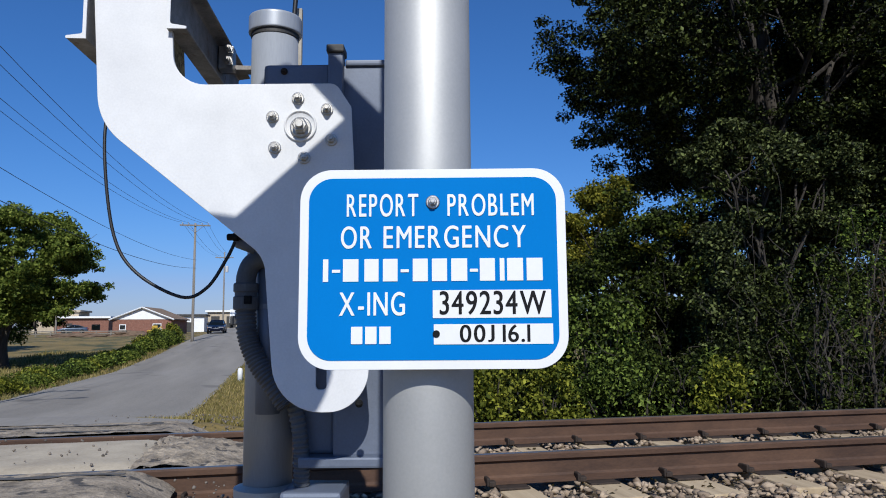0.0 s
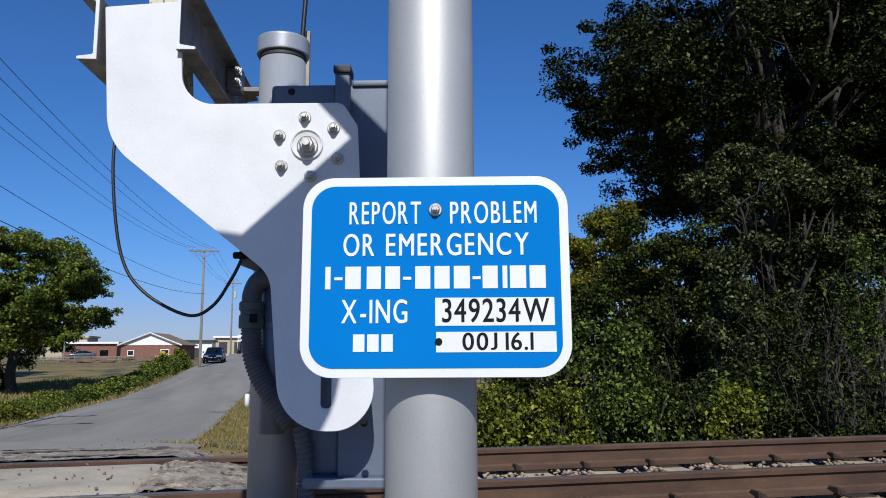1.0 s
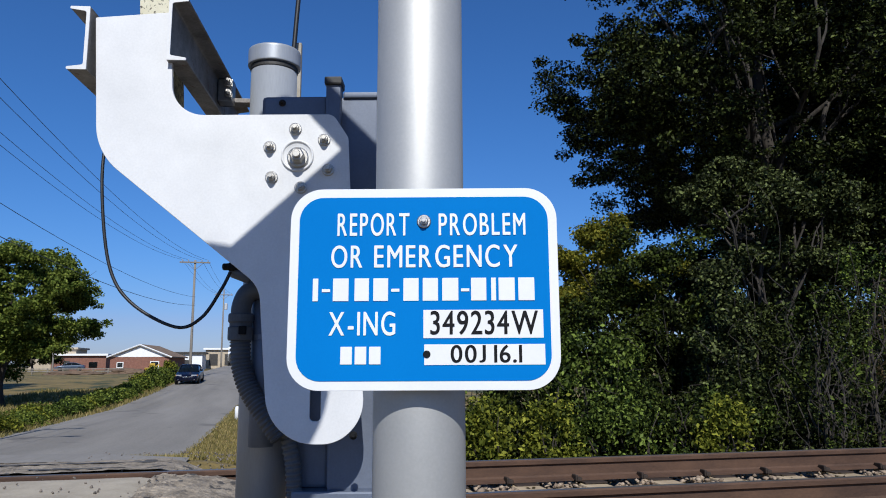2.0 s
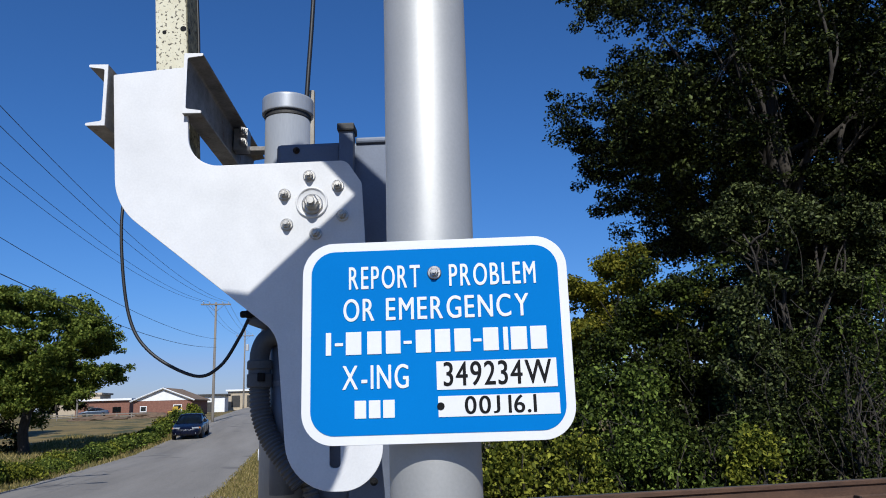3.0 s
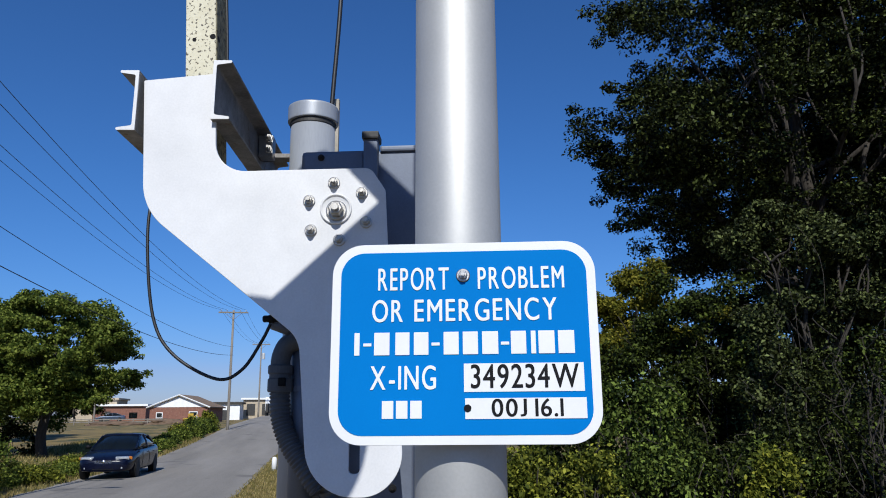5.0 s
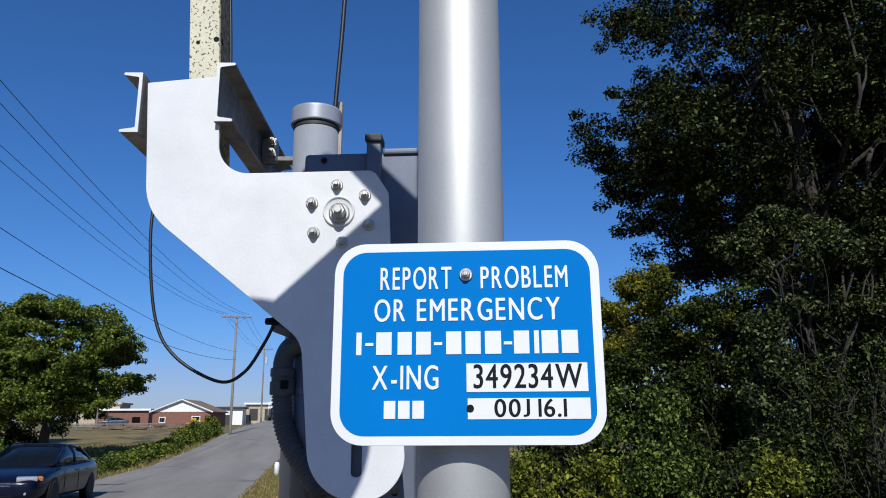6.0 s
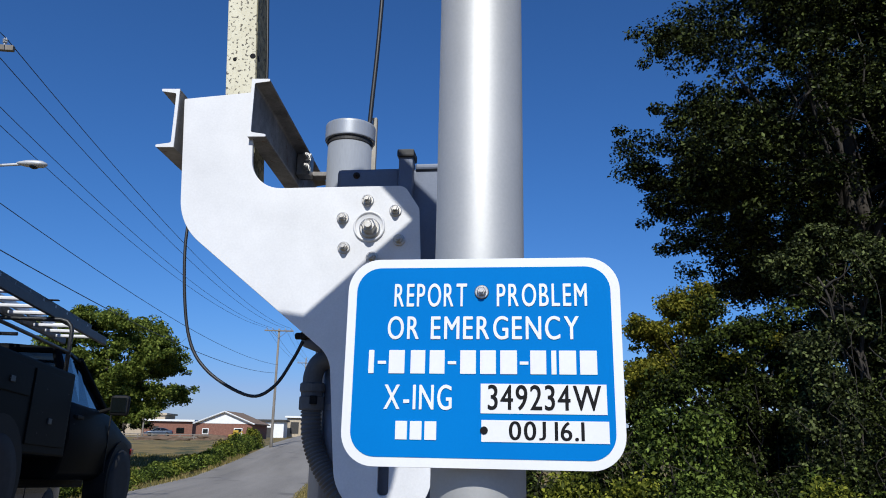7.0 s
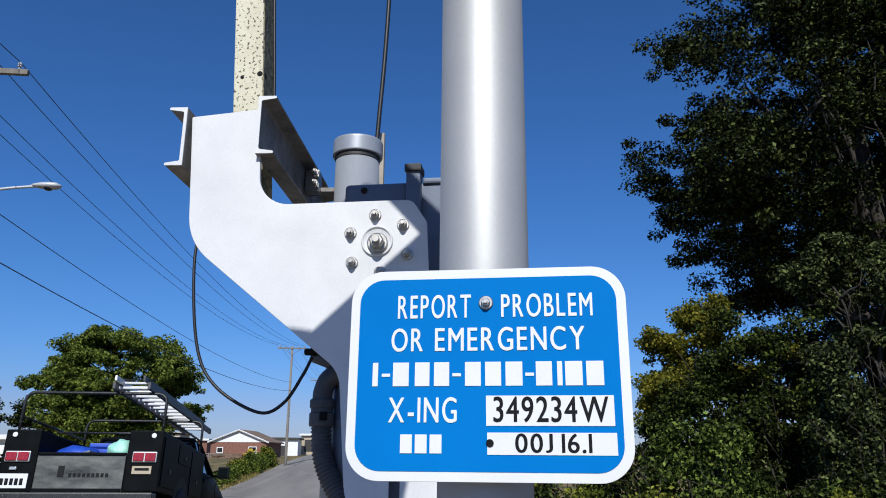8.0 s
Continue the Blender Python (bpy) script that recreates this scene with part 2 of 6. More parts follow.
LADDER_RAIL = material("dark_ladder_rail", (0.035, 0.037, 0.04), (0.085, 0.085, 0.088), 8, 0.5, 0.2, 0.1)
BLUE_PLASTIC = material("blue_tarp", (0.01, 0.045, 0.36), (0.02, 0.09, 0.52), 6, 0.45, 0.0, 0.4, 30)
MINT = material("mint_bag", (0.24, 0.58, 0.46), (0.42, 0.74, 0.62), 10, 0.5, 0.0, 0.5, 40)
YELLOW_PAINT = material("yellow_machine_paint", (0.50, 0.30, 0.03), (0.62, 0.42, 0.06), 4, 0.5)
SILVER_BLUE = material("blue_grey_car_paint", (0.045, 0.065, 0.10), (0.07, 0.095, 0.14), 3, 0.3, 0.3, 0.0, coat=0.5)
LAMP_GREY = material("lamp_housing_grey", (0.45, 0.46, 0.46), (0.6, 0.6, 0.6), 9, 0.5, 0.3)
BRACKET = material("pale_wood_bracket", (0.30, 0.27, 0.22), (0.44, 0.40, 0.34), 8, 0.85)

# ---- building helpers ----
TRACK_TURN = 13.0
SITE = pose(0, 0, 0, 0, 0, TRACK_TURN)   # x along the rails, y along the road


def link(name, me, mat, parent=None, label="", m=None):
    ob = new(name, me)
    if mat is not None and not me.materials:
        me.materials.append(mat)
    if parent is not None:
        ob.parent = parent
    if m is not None:
        ob.matrix_basis = m
    return tagged(ob, label)


def part(name, bm, mat, parent=None, label="", smooth=False, m=None):
    """One bmesh as one mesh object, under a thing or a part."""
    me = bpy.data.meshes.new(name)
    bmesh.ops.recalc_face_normals(bm, faces=bm.faces)
    bm.to_mesh(me)
    bm.free()
    if smooth:
        me.polygons.foreach_set("use_smooth", [True] * len(me.polygons))
    return link(name, me, mat, parent, label, m)


def thing(name, m, label, category, group="", kind=""):
    ob = new(name)
    ob.matrix_basis = m
    return tagged(ob, label, category, group, kind)


def bm_box(x0, x1, y0, y1, z0, z1, bevel=0.0, bm=None, m=None):
    own = bmesh.new()
    bmesh.ops.create_cube(own, size=1)
    bmesh.ops.transform(own, matrix=Matrix.Translation(((x0 + x1) / 2, (y0 + y1) / 2, (z0 + z1) / 2)) @ Matrix.Diagonal((x1 - x0, y1 - y0, z1 - z0, 1)), verts=own.verts)
    if bevel:
        bmesh.ops.bevel(own, geom=own.edges[:], offset=bevel, segments=2, affect="EDGES", profile=0.6)
    if m is not None:
        bmesh.ops.transform(own, matrix=m, verts=own.verts)
    return merge(bm, own)


def merge(bm, own):
    if bm is None:
        return own
    me = bpy.data.meshes.new("scratch")
    own.to_mesh(me)
    own.free()
    bm.from_mesh(me)
    bpy.data.meshes.remove(me)
    return bm


def bm_tube(points, radius, sides=12, bm=None, cap=True, ripple=None):
    """A round bar along a line of points; radius may be one number or one for each point."""
    bm = bm or bmesh.new()
    pts = [Vector(p) for p in points]
    rads = [radius] * len(pts) if isinstance(radius, (int, float)) else list(radius)
    rings, side = [], None
    for i, p in enumerate(pts):
        d = (pts[min(i + 1, len(pts) - 1)] - pts[max(i - 1, 0)]).normalized()
        if side is None:
            side = d.cross(Vector((0.31, 0.17, 0.93)) if abs(d.z) < 0.9 else Vector((1, 0.1, 0))).normalized()
        side = (side - d * side.dot(d)).normalized()
        other = d.cross(side)
        rings.append([bm.verts.new(p + (side * math.cos(a) + other * math.sin(a)) * rads[i]) for a in (2 * math.pi * k / sides for k in range(sides))])
    for a, b in zip(rings, rings[1:]):
        for k in range(sides):
            bm.faces.new((a[k], a[(k + 1) % sides], b[(k + 1) % sides], b[k]))
    if cap:
        bm.faces.new(rings[0][::-1])
        bm.faces.new(rings[-1])
    return bm


def bm_lathe(profile, sides=32, bm=None, m=None):
    """Turns a line of (radius, height) round the z axis."""
    own = bmesh.new()
    rings = [[own.verts.new((r * math.cos(2 * math.pi * k / sides), r * math.sin(2 * math.pi * k / sides), z)) for k in range(sides)] for r, z in profile]
    for a, b in zip(rings, rings[1:]):
        for k in range(sides):
            own.faces.new((a[k], a[(k + 1) % sides], b[(k + 1) % sides], b[k]))
    own.faces.new(rings[0][::-1])
    own.faces.new(rings[-1])
    if m is not None:
        bmesh.ops.transform(own, matrix=m, verts=own.verts)
    return merge(bm, own)


def spline(points, steps=8):
    """A smooth line through points."""
    pts = [Vector(p) for p in points]
    out = []
    for i in range(len(pts) - 1):
        p0, p1, p2, p3 = pts[max(i - 1, 0)], pts[i], pts[i + 1], pts[min(i + 2, len(pts) - 1)]
        for k in range(steps):
            t = k / steps
            out.append(0.5 * (2 * p1 + (p2 - p0) * t + (2 * p0 - 5 * p1 + 4 * p2 - p3) * t * t + (3 * p1 - p0 - 3 * p2 + p3) * t ** 3))
    return out + [pts[-1]]


def rounded(corners, seg=8):
    """A closed outline from corners (x, y, radius)."""
    out = []
    for i, (x, y, r) in enumerate(corners):
        p, a, b = Vector((x, y)), Vector(corners[i - 1][:2]), Vector(corners[(i + 1) % len(corners)][:2])
        if r <= 0:
            out.append(p)
            continue
        u, v = (a - p).normalized(), (b - p).normalized()
        half = u.angle(v) / 2
        back = r / math.tan(half)
        c = p + (u + v).normalized() * (r / math.sin(half))
        s0, s1 = p + u * back - c, p + v * back - c
        turn = s0.angle_signed(s1)
        for k in range(seg + 1):
            w = -turn * k / seg
            out.append(c + Vector((s0.x * math.cos(w) - s0.y * math.sin(w), s0.x * math.sin(w) + s0.y * math.cos(w))))
    return out


def plate_mesh(name, loops, thick, bevel=0.0):
    """A flat plate with holes, in x and z, its front at y = 0 and its back at y = thick."""
    cu = bpy.data.curves.new(name, "CURVE")
    cu.dimensions, cu.fill_mode = "2D", "BOTH"
    cu.extrude, cu.bevel_depth, cu.bevel_resolution = max(thick / 2 - bevel, 0.0001), bevel, 2
    cu.offset = -bevel
    for loop in loops:
        sp = cu.splines.new("POLY")
        sp.points.add(len(loop) - 1)
        for pt, p in zip(sp.points, loop):
            pt.co = (p[0], p[1], 0, 1)
        sp.use_cyclic_u = True
    tmp = new(name, cu)
    me = bpy.data.meshes.new_from_object(tmp.evaluated_get(bpy.context.evaluated_depsgraph_get()))
    bpy.data.objects.remove(tmp)
    me.transform(Matrix.Translation((0, thick / 2, 0)) @ Matrix.Rotation(math.pi / 2, 4, "X"))
    return me


def glyph(name, text, depth=0.0006):
    """One character of the built-in font, facing -y, with its own left edge at x = 0."""
    cu = bpy.data.curves.new(name, "FONT")
    cu.body, cu.extrude, cu.offset, cu.resolution_u = text, 0.01, 0.0, 6
    tmp = new(name, cu)
    me = bpy.data.meshes.new_from_object(tmp.evaluated_get(bpy.context.evaluated_depsgraph_get()))
    bpy.data.objects.remove(tmp)
    co = np.zeros(len(me.vertices) * 3)
    me.vertices.foreach_get("co", co)
    co = co.reshape(-1, 3)
    return me, co


def lettering(word, x0, x1, z0, z1, y, mat, parent, depth=0.0006, gap=0.13):
    """A word, letter by letter, fitted between x0 and x1 and between z0 and z1."""
    cap = glyph("letter", "E")[1][:, 1].max()
    glyphs = [glyph("letter", c) for c in word]
    wide = [co[:, 0].max() - co[:, 0].min() for _, co in glyphs]
    k = (x1 - x0) / (sum(wide) + gap * (len(word) - 1))
    kz = (z1 - z0) / cap
    at = 0.0
    for (me, co), w, c in zip(glyphs, wide, word):
        zs = co[:, 1] if co[:, 1].min() > -0.05 else (co[:, 1] - co[:, 1].min()) * cap / np.ptp(co[:, 1])
        out = np.stack([(co[:, 0] - co[:, 0].min() + at) * k + x0, y - (co[:, 2] - co[:, 2].min()) * depth / 0.02, zs * kz + z0], 1)
        me.vertices.foreach_set("co", out.ravel())
        me.update()
        bm = bmesh.new()   # struck three times, a little apart, for a bold stroke
        for n, dx in enumerate((-0.015, 0.015, 0.0)):
            old = len(bm.verts)
            bm.from_mesh(me)
            bm.verts.ensure_lookup_table()
            for vert in bm.verts[old:]:
                vert.co += Vector((dx * k, -0.00004 * n, 0.004 * kz * (n - 1)))
        bm.to_mesh(me)
        bm.free()
        link("letter", me, mat, parent)
        at += w + gap


def leaf_mesh(name, centres, radii, per, size, rng, flat=0.6, droop=0.0, up=0.35):
    """Many folded leaves round clump centres, gathered towards each clump's skin."""
    centres, radii = np.asarray(centres, float), np.asarray(radii, float)
    if radii.ndim == 1:
        radii = np.repeat(radii[:, None], 3, 1)
    n = len(centres) * per
    which = np.repeat(np.arange(len(centres)), per)
    d = rng.normal(size=(n, 3))
    d /= np.linalg.norm(d, axis=1)[:, None]
    p = centres[which] + d * radii[which] * (rng.random((n, 1)) ** 0.45)
    nrm = d * flat + rng.normal(size=(n, 3)) * 0.75 + [0, 0, up]
    nrm /= np.linalg.norm(nrm, axis=1)[:, None]
    ax = np.cross(nrm, rng.normal(size=(n, 3)))
    ax /= np.linalg.norm(ax, axis=1)[:, None] + 1e-9
    ax[:, 2] -= droop
    by = np.cross(nrm, ax)
    s = size * (0.6 + 0.8 * rng.random((n, 1)))
    a, b = p - ax * s * 0.55, p + ax * s * 0.55
    fold = nrm * s * 0.14
    l, r = p + by * s * 0.33 + fold, p - by * s * 0.33 + fold
    v = np.stack([a, l, b, r], 1).reshape(-1, 3)
    idx = np.arange(n)[:, None] * 4
    f = np.concatenate([idx + [0, 1, 2], idx + [0, 2, 3]], 1).reshape(-1, 3)
    return fast_mesh(name, v, f)


def fast_mesh(name, v, f):
    me = bpy.data.meshes.new(name)
    k = f.shape[1]
    me.vertices.add(len(v))
    me.vertices.foreach_set("co", np.asarray(v, np.float32).ravel())
    me.loops.add(f.size)
    me.loops.foreach_set("vertex_index", f.astype(np.int32).ravel())
    me.polygons.add(len(f))
    me.polygons.foreach_set("loop_start", np.arange(0, f.size, k, dtype=np.int32))
    me.update(calc_edges=True)
    me.validate()
    return me


# ---- the lie of the land (x along the rails, y along the road) ----
ROAD_Y = (-400, -60, -25, -8, 0, 2.6, 6.6, 8.5, 11, 13.5, 16, 20, 38, 48, 60, 72, 90, 112, 200, 3000)
ROAD_Z = (-1.4, -1.4, -1.3, -0.75, -0.2, 0.0, 0.0, -0.22, -0.56, -0.86, -1.06, -1.20, -1.24, -0.96, -0.52, 0.0, 0.4, 0.8, 1.0, 1.0)
LAND_Y = (-400, -60, -20, -6, 0.5, 2.3, 2.9, 6.2, 7.4, 9.0, 12, 20, 38, 55, 72, 112, 200, 3000)
LAND_Z = (-1.5, -1.5, -1.3, -0.7, -0.42, -0.36, -0.27, -0.27, -0.55, -0.85, -1.10, -1.32, -1.30, -0.86, -0.40, -0.05, 0.5, 0.95)


def road_z(y):
    return float(np.interp(y, ROAD_Y, ROAD_Z))


def road_edges(y):
    """The pavement's two edges: it widens at the crossing."""
    right = float(np.interp(y, (-400, -3, 1.5, 2.5, 6.6, 9.5, 15, 3000), (-2.2, -2.0, -1.2, -0.85, -0.95, -1.5, -2.2, -2.2)))
    return -8.15, right


def land_z(x, y):
    left, right = road_edges(y)
    z = float(np.interp(y, LAND_Y, LAND_Z))
    out = max(left - x, x - right, 0.0)
    k = min(out / 1.6, 1.0)
    k = k * k * (3 - 2 * k)
    bumps = 0.05 * noise.noise((x * 0.4, y * 0.4, 0)) + 0.02 * noise.noise((x * 1.7, y * 1.7, 3))
    keep = 1.0 if not 2.6 < y < 6.5 else 0.2
    z = (road_z(y) - 0.07) * (1 - k) + (z + bumps * keep) * k
    return min(z, -0.32) if 2.6 < y < 6.1 else z


def on_site(x, y, z=None, turn=0.0):
    return SITE @ pose(x, y, land_z(x, y) if z is None else z, 0, 0, turn)

# ---- ground, road, crossing ----


def spread(fine0, fine1, step, far, grow=1.35):
    a = list(np.arange(fine0, fine1 + 1e-6, step))
    d = step
    while a[-1] < far[1]:
        d *= grow
        a.append(a[-1] + d)
    d, low = step, [fine0]
    while low[-1] > far[0]:
        d *= grow
        low.append(low[-1] - d)
    return low[:0:-1] + a


def build_ground():
    xs, ys = spread(-22, 16, 0.4, (-2200, 2200)), spread(-4, 30, 0.4, (-1200, 3500), 1.12)
    v = np.array([(x, y, land_z(x, y)) for y in ys for x in xs])
    nx, ny = len(xs), len(ys)
    i = (np.arange(ny - 1)[:, None] * nx + np.arange(nx - 1)[None]).ravel()
    me = fast_mesh("ground", v, np.stack([i, i + 1, i + nx + 1, i + nx], 1))
    me.polygons.foreach_set("use_smooth", [True] * len(me.polygons))
    tagged(link("ground", me, GRASS, m=SITE), "dry patchy grass on gently rolling ground", "ground", kind="structure")


def strip(name, y0, y1, step, mat, label, lift=0.0, inset=0.0, z=road_z, edges=road_edges, cuts=9, kind="structure", category="road"):
    ys = list(np.arange(y0, y1, step)) + [y1]
    v, f = [], []
    for y in ys:
        l, r = edges(y)
        wob = 0.09 * noise.noise((y * 0.7, 1, 0)) + 0.05 * noise.noise((y * 2.3, 4, 0))
        l, r = l + inset + wob, r - inset + 0.8 * wob
        for k in range(cuts):
            x = l + (r - l) * k / (cuts - 1)
            v.append((x, y, z(y) + lift + 0.03 * (1 - (2 * k / (cuts - 1) - 1) ** 2) - (0.05 if k in (0, cuts - 1) else 0)))
    for j in range(len(ys) - 1):
        for k in range(cuts - 1):
            a = j * cuts + k
            f.append((a, a + 1, a + cuts + 1, a + cuts))
    me = fast_mesh(name, np.array(v), np.array(f))
    me.polygons.foreach_set("use_smooth", [True] * len(me.polygons))
    return tagged(link(name, me, mat, m=SITE), label, category, kind=kind)


def build_road():
    strip("road_far", 5.98, 330, 0.8, ASPHALT, "worn light grey asphalt road running away from the crossing", 0.0)
    strip("road_near", -120, 3.05, 0.8, ASPHALT, "worn light grey asphalt road before the crossing", 0.0)


NEAR_RAIL, FAR_RAIL = 3.80, 5.30
RAIL_H = 0.178


def build_crossing():
    """Concrete panel between the rails, broken asphalt at its end, dark rubber strips along the rails."""
    cross = thing("crossing_panel", SITE, "weathered pale concrete and asphalt crossing surface between the rails", "crossing", kind="structure")
    rng = np.random.default_rng(5)
    for x0, x1 in ((-8.0, -5.6), (-5.58, -3.2), (-3.18, -1.02)):
        bm = bmesh.new()
        bmesh.ops.create_grid(bm, x_segments=22, y_segments=12, size=0.5)
        for w in bm.verts:
            x, y = x0 + (w.co.x + 0.5) * (x1 - x0), NEAR_RAIL + 0.16 + (w.co.y + 0.5) * (FAR_RAIL - NEAR_RAIL - 0.32)
            w.co = (x, y, -0.004 + 0.006 * noise.noise((x * 2, y * 2, 7)) - (0.03 if w.is_boundary else 0))
        part("panel", bm, CONCRETE, cross, smooth=True)
    bm = bmesh.new()
    bmesh.ops.create_grid(bm, x_segments=44, y_segments=56, size=0.5)
    for w in bm.verts:
        x, y = -1.04 + (w.co.x + 0.5) * 0.85, NEAR_RAIL + 0.14 + (w.co.y + 0.5) * (FAR_RAIL - NEAR_RAIL - 0.28)
        k = max(0.0, (x + 0.85) / 0.66)
        w.co = (x, y, -0.008 - 0.16 * k * k + 0.016 * noise.noise((x * 5, y * 5, 2)) + 0.012 * noise.noise((x * 17, y * 17, 4)) - 0.02 * max(0, noise.noise((x * 8, y * 8, 11))) + 0.009 * noise.noise((x * 31, y * 31, 6)))
    part("broken_asphalt", bm, BROKEN, cross, "crumbling grey asphalt edge")
    for name, y0, y1 in (("flange_strip", NEAR_RAIL + 0.075, NEAR_RAIL + 0.165), ("flange_strip", FAR_RAIL - 0.165, FAR_RAIL - 0.075)):
        part(name, bm_box(-8.0, -1.2, y0, y1, -0.12, -0.045, 0.01), PATCH, cross, "dark flangeway strip")
    for y0, y1 in ((NEAR_RAIL - 0.80, NEAR_RAIL - 0.045), (FAR_RAIL + 0.045, FAR_RAIL + 0.72)):
        bm = bmesh.new()
        bmesh.ops.create_grid(bm, x_segments=200, y_segments=20, size=0.5)
        for w in bm.verts:
            x, y = -8.0 + (w.co.x + 0.5) * 7.25, y0 + (w.co.y + 0.5) * (y1 - y0)
            k = max(0.0, (x + 1.1) / 0.35)
            w.co = (x, y + 0.01 * noise.noise((x * 3, 0, 0)), 0.012 - 0.12 * k * k + 0.010 * noise.noise((x * 3, y * 4, 9)) + 0.008 * noise.noise((x * 14, y * 14, 5)))
        part("asphalt_apron", bm, BROKEN, cross, "cracked asphalt beside the rail")
    for k in range(16):
        x, y = rng.uniform(-4.5, -1.6), rng.choice([NEAR_RAIL - 0.2, FAR_RAIL + 0.18, FAR_RAIL + 0.5, FAR_RAIL - 0.3])
        pts = [(x + 0.13 * j, y + rng.uniform(-0.03, 0.03), 0.022) for j in range(rng.integers(4, 12))]
        bm = bm_tube([(a, b, 0) for a, b, _ in pts], [0.012 + 0.012 * rng.random() for _ in pts], 6)
        bmesh.ops.transform(bm, matrix=Matrix.Diagonal((1, 1, 0.15, 1)), verts=bm.verts)
        part("tar_seam", bm, PATCH, cross, "dark tar seam", m=pose(0, 0, 0.02))


def build_track():
    track = thing("railway_track", SITE, "rusty steel rails on weathered wooden ties in stone ballast", "railway track")
    outline = [(-0.076, 0), (0.076, 0), (0.076, 0.012), (0.02, 0.03), (0.010, 0.045), (0.010, 0.125), (0.034, 0.138), (0.036, 0.168), (0.026, 0.178),
               (-0.026, 0.178), (-0.036, 0.168), (-0.034, 0.138), (-0.010, 0.125), (-0.010, 0.045), (-0.02, 0.03), (-0.076, 0.012)]
    for y in (NEAR_RAIL, FAR_RAIL):
        bm = bmesh.new()
        xs = list(np.arange(-70, 90, 2.0))
        rings = [[bm.verts.new((x, y + a, b - RAIL_H)) for a, b in outline] for x in xs]
        for p, q in zip(rings, rings[1:]):
            for k in range(len(outline)):
                bm.faces.new((p[k], p[(k + 1) % len(outline)], q[(k + 1) % len(outline)], q[k]))
        rail = part("rail", bm, RAIL_SIDE, track)
        part("running_surface", bm_box(-70, 88, y - 0.025, y + 0.025, -0.0004, 0.0006), RAIL_TOP, rail, "worn bright top of the rail")
    rng = np.random.default_rng(3)
    bm = bm_box(-0.115, 0.115, -1.3, 1.3, -0.17, 0, 0.012)
    for w in bm.verts:
        w.co += Vector((0.012 * noise.noise((w.co.x * 9, w.co.y * 3, 1)), 0, 0))
    tie0 = part("tie", bm, TIE, track, m=pose(0, 4.55, -0.19))
    plate0 = part("tie_plate", bm_box(-0.10, 0.10, -0.17, 0.17, -0.012, 0.002, 0.004), IRON, track, m=pose(0, NEAR_RAIL, -RAIL_H - 0.004))
    bm = bm_box(-0.022, 0.022, -0.028, 0.028, 0.0, 0.034, 0.008)
    bm_box(-0.034, -0.012, -0.02, 0.07, 0.0, 0.052, 0.008, bm)
    clip0 = part("rail_anchor", bm, IRON, track, m=pose(0, NEAR_RAIL - 0.09, -RAIL_H))
    first = True
    for k, x in enumerate(np.arange(-0.55, 30, 0.6)):
        jit = rng.uniform(-0.03, 0.03)
        for src, m in [(tie0, pose(x, 4.55 + jit, -0.192 + rng.uniform(-0.008, 0.006), 0, rng.uniform(-1, 1), rng.uniform(-1.2, 1.2)))] + [
                (plate0, pose(x, y, -RAIL_H - 0.004)) for y in (NEAR_RAIL, FAR_RAIL)] + [
                (clip0, pose(x + dx, y - 0.10, -RAIL_H, 0, 0, rng.uniform(-6, 6))) for y in (NEAR_RAIL, FAR_RAIL) for dx in (-0.13,)]:
            if k == 0 and src.matrix_basis.translation.x == 0 and src not in used_once:
                used_once.append(src)
                src.matrix_basis = m
            else:
                o = src.copy()
                scene.collection.objects.link(o)
                o.matrix_basis = m


used_once = []


